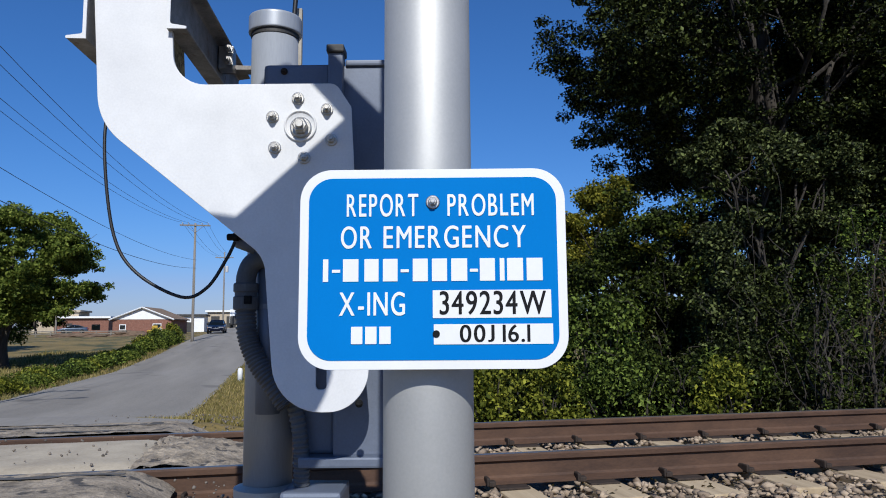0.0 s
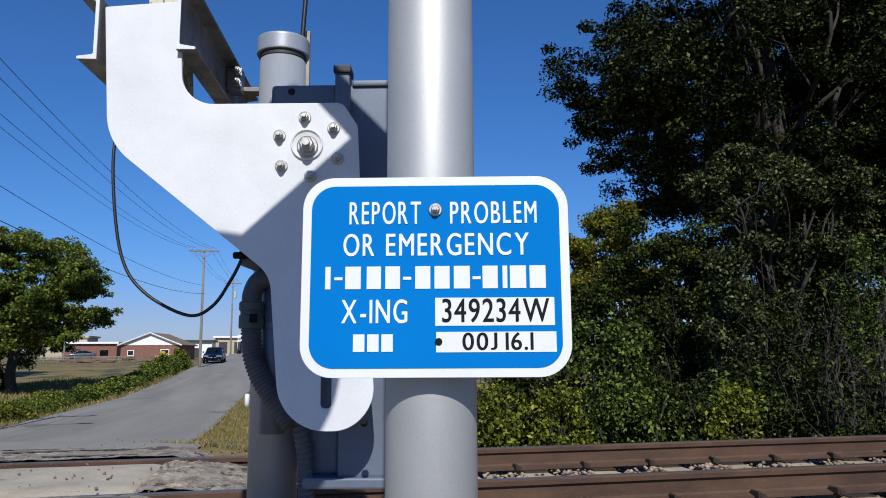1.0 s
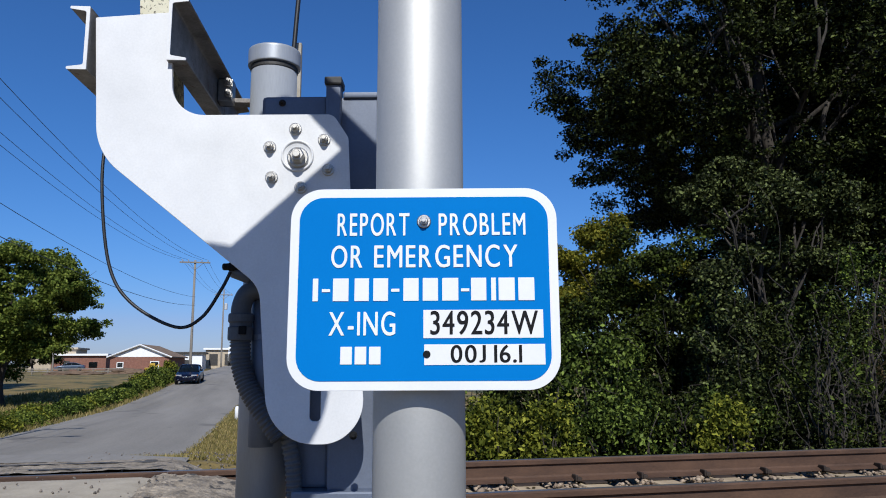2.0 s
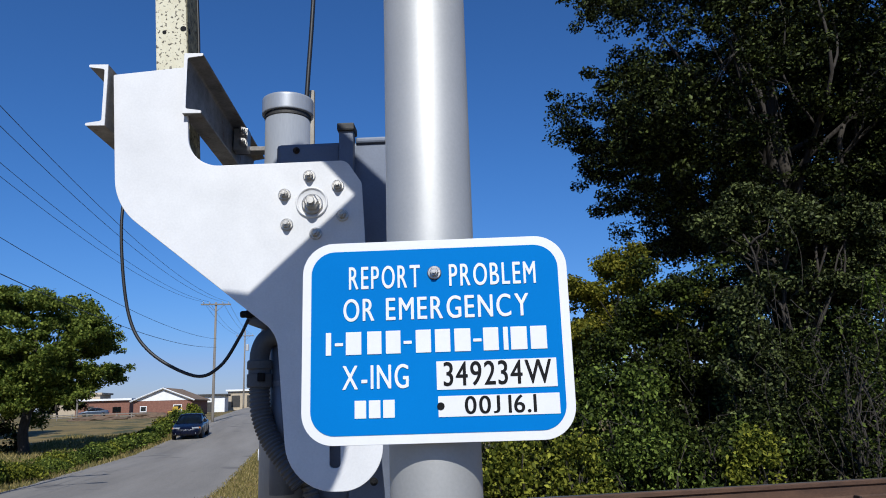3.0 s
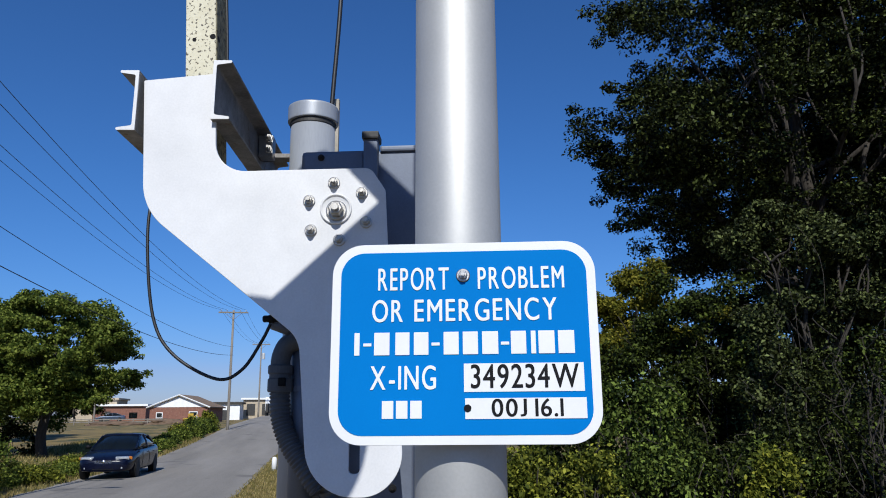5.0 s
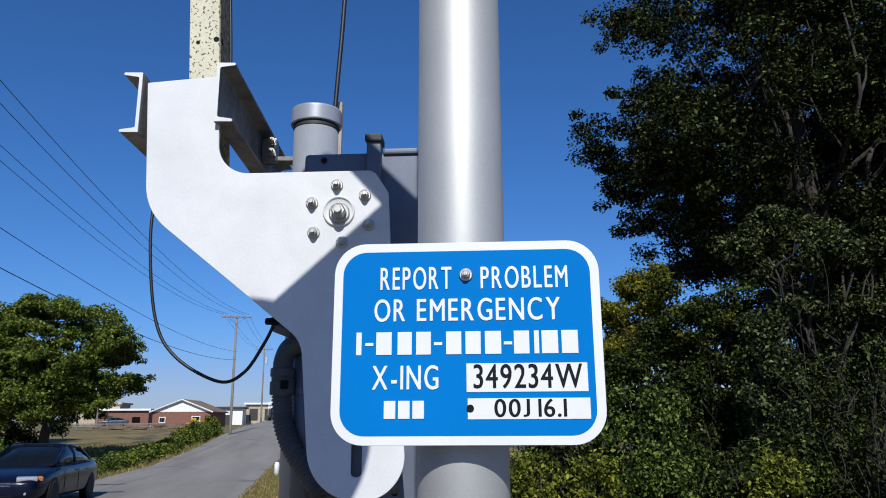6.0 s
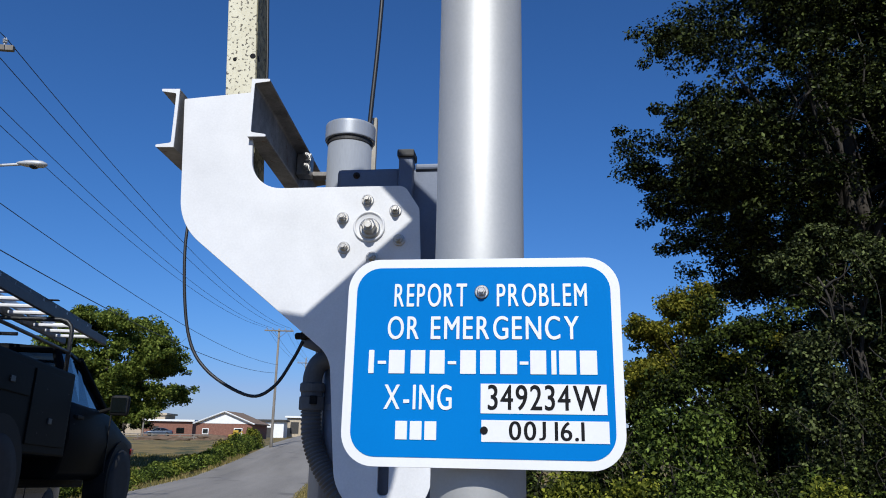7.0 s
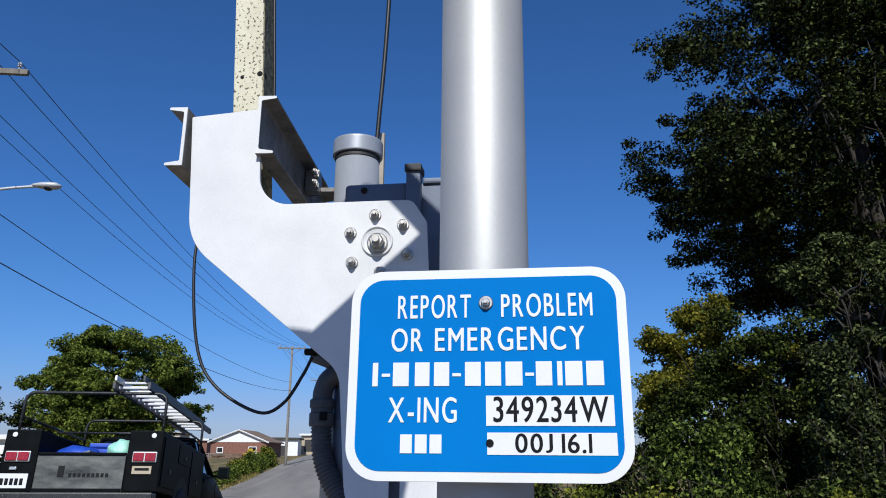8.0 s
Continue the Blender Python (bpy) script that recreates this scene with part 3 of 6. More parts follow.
def build_ballast():
    rng = np.random.default_rng(8)
    bm = bmesh.new()
    bmesh.ops.create_icosphere(bm, subdivisions=1, radius=1)
    base = np.array([w.co for w in bm.verts])
    tri = np.array([[w.index for w in f.verts] for f in bm.faces])
    bm.free()
    n = 34000
    x = -0.9 + 15 * rng.random(n) ** 1.2
    y = rng.uniform(1.5, 7.6, n)
    top = np.interp(y, (1.5, 2.3, 3.0, 6.1, 7.0, 7.6), (-0.38, -0.34, -0.235, -0.235, -0.45, -0.6))
    off = np.abs((x + 0.55 + 0.3) % 0.6 - 0.3)
    keep = ~((off < 0.125) & (y > 3.22) & (y < 5.88)) & ~((np.abs(y - NEAR_RAIL) < 0.1) | (np.abs(y - FAR_RAIL) < 0.1))
    x, y, top = x[keep], y[keep], top[keep]
    n = len(x)
    size = rng.uniform(0.010, 0.031, n)
    sc = size[:, None] * rng.uniform(0.6, 1.35, (n, 3)) * [1, 1, 0.7]
    d = rng.normal(size=(n, 12, 1)) * 0.36 + 1
    v = base[None] * d * sc[:, None]
    ang = rng.uniform(0, 6.28, n)
    c, s = np.cos(ang)[:, None], np.sin(ang)[:, None]
    v = np.stack([v[..., 0] * c - v[..., 1] * s, v[..., 0] * s + v[..., 1] * c, v[..., 2]], -1)
    v += np.stack([x, y, top + rng.uniform(0, 0.05, n)], 1)[:, None]
    f = (np.arange(n)[:, None, None] * 12 + tri[None]).reshape(-1, 3)
    m = 1100
    gx, gy = -2.4 + 2.3 * rng.random(m) ** 0.7, rng.uniform(2.5, 7.2, m)
    ok = (np.abs(gy - NEAR_RAIL) > 0.05) & (np.abs(gy - FAR_RAIL) > 0.05) & (rng.random(m) < np.interp(gx, (-2.4, -1.2, -0.5), (0.06, 0.35, 1.0)))
    gx, gy = gx[ok], gy[ok]
    gz = np.interp(gx, (-2.4, -0.95, -0.55, -0.3, -0.1), (0.012, 0.0, -0.05, -0.14, -0.2)) - 0.16 * np.clip(gy - 6.7, 0, 1)
    g = base[None] * (rng.normal(size=(len(gx), 12, 1)) * 0.2 + 1) * (rng.uniform(0.003, 0.012, len(gx))[:, None, None]) + np.stack([gx, gy, gz], 1)[:, None]
    gf = (np.arange(len(gx))[:, None, None] * 12 + tri[None]).reshape(-1, 3)
    tagged(link("loose_grit", fast_mesh("loose_grit", g.reshape(-1, 3), gf), GRIT, m=SITE), "loose grit and crumbs of asphalt at the crossing's edge", "gravel", kind="stuff")
    tagged(link("ballast_stones", fast_mesh("ballast_stones", v.reshape(-1, 3), f), STONE, m=SITE), "pale broken limestone ballast round the ties", "ballast", kind="stuff")
    lx, ly = rng.uniform(-0.4, 11, 700), rng.uniform(2.2, 5.9, 700)
    litter = leaf_mesh("leaf_litter", np.stack([lx, ly, np.full(700, -0.195)], 1), np.tile([[0.12, 0.12, 0.012]], (700, 1)), 5, 0.034, rng, up=2.2)
    tagged(link("leaf_litter", litter, LEAF_DRY, m=SITE), "dry brown leaves scattered on the ballast", "leaves", kind="stuff")
    # y -7 to 1.2 is an unseen dark stretch, added to dim bounced light
    xs, ys = np.arange(-9, 60, 0.5), (-7.0, -3.0, 1.2, 2.3, 2.9, 3.4, 4.55, 5.7, 6.2, 7.0, 7.9)
    zs = (-0.44, -0.44, -0.43, -0.35, -0.25, -0.25, -0.25, -0.25, -0.25, -0.46, -0.68)
    v = np.array([(a, b, c + 0.012 * noise.noise((a * 2, b * 2, 0))) for b, c in zip(ys, zs) for a in xs])
    i = (np.arange(len(ys) - 1)[:, None] * len(xs) + np.arange(len(xs) - 1)[None]).ravel()
    tagged(link("ballast_bed", fast_mesh("ballast_bed", v, np.stack([i, i + 1, i + len(xs) + 1, i + len(xs)], 1)), BALLAST_BED, m=SITE), "dirty stone ballast bed under the rails, with an added unseen stretch before them", "ballast", kind="structure")


# ---- the mast with the sign ----
LEAN = 1.3
MAST = pose(-0.009, 0.060, 0.0, -LEAN)   # leans back a little


def bolt_mesh(r, h, washer=1.5):
    bm = bm_lathe([(r * washer, 0), (r * washer, h * 0.16), (r * washer * 0.9, h * 0.2)], 20)
    bm = bm_lathe([(r, h * 0.2), (r, h * 0.72), (r * 0.82, h * 0.78)], 6, bm)
    return bm_lathe([(r * 0.52, h * 0.78), (r * 0.52, h), (r * 0.45, h * 1.04)], 16, bm)


FACE_FRONT = pose(0, 0, 0, 90)   # turns +z to -y


def build_mast():
    mast = thing("signal_mast", MAST, "silver painted round steel signal mast beside the track", "mast")
    bm = bm_lathe([(0.0565, -0.75), (0.0560, 0.9), (0.0550, 3.6)], 64)
    part("pole", bm, SILVER, mast, smooth=True)
    part("base", bm_box(-0.17, 0.17, -0.17, 0.17, -0.8, -0.22, 0.02), CONCRETE, mast, "concrete footing")
    zc = 2.265
    for a, y in ((45, -0.072), (-45, -0.084)):
        bm = bm_box(-0.59, 0.59, -0.005, 0.005, -0.114, 0.114, 0.003, m=pose(0.012, y, zc, 0, a))
        part("crossbuck_board", bm, SIGN_WHITE, mast, "white crossbuck board")
    part("light_arm", bm_tube([(-0.46, -0.02, 1.845), (0.46, -0.02, 1.845)], 0.024, 12), SILVER, mast, "cross pipe for the signal lights")
    for x in (-0.46, 0.46):
        part("light_bracket", bm_tube([(x, -0.02, 1.845), (x, -0.295, 1.845)], 0.022, 12), SILVER, mast, "short pipe that carries a signal light")
        disc = part("light_background", bm_lathe([(0.32, 0), (0.32, 0.006), (0.29, 0.01)], 48), PLASTIC, mast, "black round background of a signal light", m=pose(x, -0.30, 1.845) @ FACE_FRONT)
        part("signal_lens", bm_lathe([(0.11, 0.0), (0.11, 0.05), (0.09, 0.065), (0.03, 0.07)], 28), RED_LENS, disc, "unlit red signal lens", m=pose(0, 0, 0.008))


SIGN_W, SIGN_H, SIGN_Z = 0.310, 0.233, 0.88


def build_sign():
    sign = thing("emergency_sign", pose(0, 0, SIGN_Z, -LEAN), "blue and white metal notice with rounded corners on the mast", "sign")
    w, h = SIGN_W / 2, SIGN_H / 2

    def outline(g, r):
        return rounded([(-w + g - 0.001, -h + g - 0.0022, r), (w - g - 0.001, -h + g - 0.0022, r), (w - g - 0.001, h - g - 0.0022, r), (-w + g - 0.001, h - g - 0.0022, r)], 10)

    link("panel", plate_mesh("panel", [outline(0, 0.037)], 0.0022, 0.0004), SIGN_WHITE, sign, "white reflective border sheet")
    link("back", plate_mesh("back", [outline(0.0006, 0.037)], 0.0012), ALUMINIUM, sign, "bare aluminium back", m=pose(0, 0.0026, 0))
    link("blue_field", plate_mesh("blue_field", [outline(0.0105, 0.028)], 0.0012), SIGN_BLUE, sign, "bright blue reflective field", m=pose(0, -0.0006, 0))
    y = -0.0008
    words = [("REPORT", -0.1007, -0.0176, 0.0582, 0.0845), ("PROBLEM", 0.0170, 0.1170, 0.0582, 0.0838), ("OR", -0.1072, -0.0718, 0.0208, 0.0464),
             ("EMERGENCY", -0.0575, 0.1072, 0.0208, 0.0464), ("X-ING", -0.1085, -0.0333, -0.0570, -0.0305)]
    for word, x0, x1, z0, z1 in words:
        lettering(word, x0, x1, z0, z1, y, SIGN_WHITE, sign, gap=0.19)
    digits = ((-0.1280, 0.0062), (-0.1048, 0.0180), (-0.0800, 0.0165), (-0.0585, 0.0170), (-0.0240, 0.0175), (-0.0018, 0.0175), (0.0205, 0.0185),
              (0.0535, 0.0175), (0.0765, 0.0055), (0.0850, 0.0185), (0.1075, 0.0185))
    for x0, wide in digits:
        part("text_bar", bm_box(x0, x0 + wide, y - 0.0006, y, -0.0180, 0.0082, 0.0002), SIGN_WHITE, sign, "white bar")
    for x0 in (-0.1175, -0.0380, 0.0420):
        part("text_bar", bm_box(x0, x0 + 0.0095, y - 0.0006, y, -0.0075, -0.0040, 0.0002), SIGN_WHITE, sign, "short white bar")
    for k in range(3):
        part("text_bar", bm_box(-0.0948 + 0.0162 * k, -0.0817 + 0.0162 * k, y - 0.0006, y, -0.0896, -0.0698, 0.0002), SIGN_WHITE, sign, "white bar")
    for x0, x1, z0, z1, words in ((-0.0010, 0.1350, -0.0605, -0.0285, [("349234W", 0.0072, 0.1288, -0.0562, -0.0300)]),
                                  (0.0000, 0.1363, -0.0905, -0.0675, [("00J", 0.0301, 0.0690, -0.0878, -0.0686), ("16.1", 0.0791, 0.1098, -0.0878, -0.0686)])):
        patch = part("number_patch", bm_box(x0, x1, y - 0.0005, y, z0, z1), SIGN_WHITE, sign, "white sticker with black figures")
        for word, a, b, c, d in words:
            lettering(word, a, b, c, d, y - 0.0006, SIGN_BLACK, patch, 0.0004)
    part("bolt_washer", bm_lathe([(0.0082, 0), (0.0082, 0.0008), (0.0078, 0.001)], 24), IRON, sign, "dark washer", m=pose(-0.0005, -0.0006, 0.0745) @ FACE_FRONT)
    bolt = part("bolt", bolt_mesh(0.0052, 0.010), BOLT, sign, "zinc plated mounting bolt", m=pose(-0.0005, -0.0008, 0.0745) @ FACE_FRONT)
    part("lower_hole", bm_lathe([(0.0042, 0), (0.0042, 0.0012), (0.0038, 0.0014)], 20), SIGN_BLACK, sign, "dark rivet hole", m=pose(0.0028, -0.0010, -0.0785) @ FACE_FRONT)


# ---- the crossing gate ----
GATE_TURN = 5.0
GATE = pose(-0.437, 1.08, 0.0, 0, 0, GATE_TURN)


def build_gate():
    gate = thing("crossing_gate", GATE, "white painted railway crossing gate with its arm raised", "crossing gate")
    outline = rounded([(-0.500, 1.731, 0.004), (-0.298, 1.753, 0.004), (-0.282, 1.458, 0.085), (0.148, 1.470, 0.03), (0.190, 1.405, 0.02), (0.205, 1.10, 0.05),
                       (0.243, 0.66, 0.11), (0.178, 0.590, 0.10), (-0.002, 0.590, 0.13), (-0.036, 0.995, 0.09), (-0.474, 1.350, 0.17)], 10)
    slot = rounded([(0.102, 0.648, 0.011), (0.130, 0.648, 0.011), (0.130, 0.76, 0.011), (0.102, 0.76, 0.011)], 6)
    support = link("support_plate", plate_mesh("support_plate", [outline, slot], 0.014, 0.0015), WHITE_STEEL, gate, "white painted steel counterweight support plate")
    part("backing_plate", bm_box(0.03, 0.185, 0.05, 0.058, 0.62, 0.86, 0.003), GREY_STEEL, gate, "grey steel plate behind the slot")
    far = link("support_plate", plate_mesh("support_plate", [outline, slot], 0.014, 0.0015), WHITE_STEEL, gate, "far support plate behind the mast", m=pose(0, 0.86, 0))
    for x, z in ((-0.020, 1.373), (0.047, 1.425), (0.125, 1.396), (-0.013, 1.289), (0.065, 1.262), (0.137, 1.312)):
        part("bolt", bolt_mesh(0.0112, 0.028, 1.5), BOLT, gate, "zinc bolt on the support plate", m=pose(x, 0, z) @ FACE_FRONT)
    ring = bm_lathe([(0.044, 0), (0.044, 0.003), (0.0425, 0.007), (0.039, 0.007), (0.0375, 0.003), (0.036, 0.002)], 40)
    part("pivot_ring", ring, WHITE_STEEL, gate, "white pivot ring", smooth=True, m=pose(0.054, 0, 1.350) @ FACE_FRONT)
    part("pivot_recess", bm_lathe([(0.0365, 0), (0.0365, 0.0012), (0.035, 0.0016)], 36), GALVANISED, gate, "dark recess inside the pivot ring", m=pose(0.054, 0, 1.350) @ FACE_FRONT)
    part("pivot_nut", bolt_mesh(0.0205, 0.050, 1.40), BOLT, gate, "large zinc pivot nut", m=pose(0.056, 0, 1.344) @ FACE_FRONT)

    def channel(x, z0, z1, way, y0=-0.018, y1=0.88):
        bm = bmesh.new()
        t, w = 0.009, 0.052 * way
        prof = rounded([(0, z0, 0), (w, z0, 0.003), (w, z0 + t * 0.8, 0.003), (t * way, z0 + t * 1.5, 0.006), (t * way, z1 - t * 1.5, 0.006), (w, z1 - t * 0.8, 0.003), (w, z1, 0.003), (0, z1, 0)], 3)
        rings = [[bm.verts.new((x + p.x, y, p.y)) for p in prof] for y in (y0, y1)]
        n = len(prof)
        for k in range(n):
            bm.faces.new((rings[0][k], rings[0][(k + 1) % n], rings[1][(k + 1) % n], rings[1][k]))
        bm.faces.new(rings[0][::-1])
        bm.faces.new(rings[1])
        return bm

    part("channel", channel(-0.507, 1.573, 1.752, -1), GALVANISED, gate, "weathered grey steel channel")
    part("channel", channel(-0.300, 1.606, 1.784, 1), GALVANISED, gate, "weathered grey steel channel")
    for x, z0, z1, way in ((-0.507, 1.573, 1.752, -1), (-0.300, 1.606, 1.784, 1)):
        part("channel_end", channel(x, z0, z1, way, -0.0215, -0.0182), WHITE_STEEL, gate, "white painted end of the channel")
    part("arm_bracket_plate", bm_box(-0.292, -0.278, 0.46, 0.86, 1.40, 1.604, 0.003), GALVANISED, gate, "dark bracket plate below the channel")
    part("angle_clip", bm_box(-0.288, -0.238, 0.52, 0.57, 1.690, 1.770, 0.003), BOLT, gate, "small bright clip in the channel")
    for z in (1.71, 1.75):
        part("bolt", bolt_mesh(0.010, 0.03), BOLT, gate, "clip bolt", m=pose(-0.25, 0.50, z) @ FACE_FRONT)
    part("cross_strap", bm_box(-0.29, -0.17, 0.56, 0.61, 1.700, 1.716, 0.002), GALVANISED, gate)
    for y in (0.1, 0.38, 0.7):
        part("cross_bar", bm_box(-0.50, -0.295, y, y + 0.05, 1.50, 1.52, 0.003), GALVANISED, gate, "rusty bar between the channels")
    # the arm stands up between the channels
    tilt = pose(-0.365, 0.155, 1.40, 0, -3.4)
    arm = link("arm", bpy.data.meshes.new("arm"), None, gate, "cream painted gate arm, flaking and spotted", m=tilt)
    bm = bm_box(-0.0480, 0.0455, 0, 0.115, 0, 5.2, 0.004)
    bm.to_mesh(arm.data)
    bm.free()
    arm.data.materials.append(ARM_PAINT)
    part("arm_edge", bm_box(0.0457, 0.0485, 0.003, 0.111, 0.0, 5.2, 0.001), ARM_SIDE, arm, "mossy weathered side of the arm")
    for x, z in ((-0.021, 0.545), (-0.024, 1.35)):
        part("bolt_hole", bm_lathe([(0.0062, 0), (0.0062, 0.0012), (0.005, 0.0014)], 16), SIGN_BLACK, arm, m=pose(x, 0.0, z) @ FACE_FRONT)
    part("knot_hole", bm_lathe([(0.010, 0), (0.010, 0.002), (0.007, 0.0022)], 14), SIGN_BLACK, arm, "dark hole on the arm's edge", m=pose(0.0475, 0.02, 0.553) @ pose(0, 0, 0, 0, 90))
    part("knot_hole", bm_lathe([(0.009, 0), (0.009, 0.001), (0.007, 0.0012)], 14), SIGN_BLACK, arm, "dark hole on the arm's corner", m=pose(0.036, 0.0, 0.553) @ FACE_FRONT)
    part("arm_cable", bm_tube(spline([(0.050, 0.112, 0.38), (0.052, 0.113, 0.6), (0.050, 0.112, 1.0), (0.050, 0.112, 2.5), (0.050, 0.112, 5.0)], 6), 0.0050, 10), RUBBER, arm, "black cable along the arm", smooth=True)
    part("arm_bracket", bm_box(-0.01, 0.075, 0.02, 0.08, 0.40, 0.42, 0.003), GALVANISED, arm)

    # mast of the gate, its cap, mechanism box and foot (poses in the gate's space)
    inv = GATE.inverted() @ pose(0.013, 0, 0)

    def here(x, y, z, *turn):
        return inv @ pose(x, y, z, *turn)

    bm = bm_lathe([(0.073, 0.28), (0.073, 1.785)], 48)
    part("mast", bm, SILVER_SHADE, gate, "silver painted gate mast", smooth=True, m=here(-0.553, 1.43, 0, 0, 0, 0))
    bm = bm_lathe([(0.0745, 1.7435), (0.0800, 1.7440), (0.0825, 1.7445), (0.0835, 1.7465), (0.0835, 1.750), (0.0835, 1.790), (0.0835, 1.7945), (0.0825, 1.7975), (0.080, 1.799), (0.06, 1.801), (0.01, 1.803)], 48)
    part("mast_cap", bm, SILVER_SHADE, gate, "silver cap on the gate mast", smooth=True, m=here(-0.553, 1.43, 0))
    # dark ring added for the cap's shadow on the mast
    part("cap_seam", bm_lathe([(0.0742, 1.728), (0.0755, 1.730), (0.0755, 1.7432)], 40), DARK_TRIM, gate, "dark ring standing in for the shadow below the cap", m=here(-0.553, 1.43, 0))
    box = part("mechanism_box", bm_box(-0.335, -0.115, 1.285, 1.66, 0.44, 1.592, 0.012), GREY_STEEL, gate, "grey gate mechanism housing with shade put into its colour", m=inv)
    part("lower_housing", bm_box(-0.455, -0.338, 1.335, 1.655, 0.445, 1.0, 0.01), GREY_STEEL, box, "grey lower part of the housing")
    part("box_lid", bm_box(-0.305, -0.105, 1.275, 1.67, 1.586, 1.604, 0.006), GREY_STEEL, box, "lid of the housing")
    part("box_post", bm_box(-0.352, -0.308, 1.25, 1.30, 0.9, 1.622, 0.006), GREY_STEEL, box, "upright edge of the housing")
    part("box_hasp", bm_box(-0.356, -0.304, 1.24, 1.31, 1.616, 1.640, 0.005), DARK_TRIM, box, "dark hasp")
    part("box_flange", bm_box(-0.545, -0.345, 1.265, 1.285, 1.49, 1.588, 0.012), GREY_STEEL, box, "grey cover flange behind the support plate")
    part("flange_bolt", bolt_mesh(0.007, 0.016), IRON, box, m=pose(-0.484, 1.265, 1.566) @ FACE_FRONT)
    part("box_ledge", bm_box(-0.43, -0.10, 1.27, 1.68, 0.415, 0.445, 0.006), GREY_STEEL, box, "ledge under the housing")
    bm = bm_lathe([(0.155, 0.02), (0.155, 0.05), (0.11, 0.07), (0.092, 0.30), (0.105, 0.31), (0.105, 0.335), (0.076, 0.345)], 40)
    part("foot", bm, SILVER, gate, "cast foot of the gate mast", m=here(-0.547, 1.43, 0))
    part("foot_plate", bm_box(-0.68, -0.26, 1.30, 1.72, 0.0, 0.03, 0.006), GREY_STEEL, gate, m=inv)
    part("foundation", bm_box(-0.78, -0.12, 1.2, 1.85, -0.75, 0.0, 0.02), CONCRETE, gate, "concrete foundation", m=inv)
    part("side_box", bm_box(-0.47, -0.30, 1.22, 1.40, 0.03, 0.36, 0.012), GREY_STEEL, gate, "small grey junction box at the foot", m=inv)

    # conduits and cables
    path = spline([(-0.500, 1.30, 1.000), (-0.540, 1.30, 1.012), (-0.577, 1.30, 0.998), (-0.594, 1.30, 0.960), (-0.594, 1.30, 0.925)], 6)
    part("conduit_elbow", bm_tube(path, [0.0275] * 6 + [0.0285] * (len(path) - 6), 20), CONDUIT, gate, "grey conduit elbow", smooth=True, m=inv)
    part("conduit_collar", bm_lathe([(0.034, 0.868), (0.036, 0.872), (0.036, 0.905), (0.032, 0.908), (0.032, 0.918), (0.036, 0.922), (0.036, 0.942), (0.033, 0.946)], 24), CONDUIT, gate, "ribbed conduit collar", m=here(-0.594, 1.30, -0.006))
    part("collar_slot", bm_box(-0.588, -0.568, 1.255, 1.27, 0.878, 0.902, 0.002), SIGN_BLACK, gate, m=inv)
    path = spline([(-0.594, 1.30, 0.866), (-0.586, 1.295, 0.79), (-0.558, 1.285, 0.722), (-0.513, 1.275, 0.658), (-0.462, 1.27, 0.59)], 28)
    part("flexible_conduit", bm_tube(path, [0.027 + (0.0035 if k % 4 < 2 else 0) for k in range(len(path))], 20), CONDUIT, gate, "grey corrugated flexible conduit", smooth=False, m=inv)
    path = spline([(-0.455, 1.30, 0.62), (-0.432, 1.30, 0.52), (-0.425, 1.30, 0.42), (-0.425, 1.31, 0.34)], 28)
    part("flexible_conduit", bm_tube(path, [0.021 + (0.003 if k % 4 < 2 else 0) for k in range(len(path))], 18), CONDUIT, gate, "grey corrugated flexible conduit", smooth=False, m=inv)
    part("side_pipe", bm_tube([(-0.535, 1.34, 0.56), (-0.535, 1.34, 1.0)], 0.036, 20), GREY_STEEL, gate, "grey side pipe", smooth=True, m=inv)
    part("pipe_band", bm_tube([(-0.535, 1.34, 0.865), (-0.535, 1.34, 0.88)], 0.0385, 20), GREY_STEEL, gate, m=inv)
    loop = spline([(-0.97, 1.30, 1.62), (-0.982, 1.22, 1.45), (-0.978, 1.2, 1.291), (-0.944, 1.2, 1.074), (-0.876, 1.2, 0.966), (-0.748, 1.2, 0.897), (-0.676, 1.2, 0.922), (-0.624, 1.2, 1.000), (-0.600, 1.2, 1.050)], 8)
    part("hanging_cable", bm_tube(loop, 0.0047, 12), RUBBER, gate, "black cable hanging in a loop from the arm", smooth=True, m=inv)
    bm = bm_lathe([(0.008, 0), (0.010, 0.003), (0.010, 0.016), (0.012, 0.018), (0.012, 0.030), (0.009, 0.033), (0.009, 0.045)], 12)
    part("cable_gland", bm, PLASTIC, gate, "black cable gland", m=here(-0.622, 1.2, 1.064, 0, 90))
    bm = bm_lathe([(0.018, 0), (0.019, 0.01), (0.015, 0.06)], 20)
    part("gland_cover", bm, GREY_STEEL, gate, "grey cover behind the gland", smooth=True, m=here(-0.606, 1.23, 1.058, 0, 115))
    part("rising_cable", bm_tube(spline([(-0.515, 1.6, 1.60), (-0.532, 1.6, 1.80), (-0.526, 1.6, 1.95), (-0.505, 1.6, 2.336), (-0.478, 1.6, 3.2), (-0.455, 1.6, 4.4)], 6), 0.0082, 12), RUBBER, gate, "black cable rising past the mast cap", smooth=True, m=inv)
    part("pale_stake", bm_box(-0.530, -0.512, 1.64, 1.66, 1.50, 1.93, 0.002), BRACKET, gate, "thin pale stake behind the mast", m=inv @ pose(0, 0, 0))
    part("bolt", bolt_mesh(0.007, 0.02), PLASTIC, gate, "dark bolt below the plate", m=pose(0.215, 0.0, 0.612) @ FACE_FRONT)

# ---- trees and bushes ----


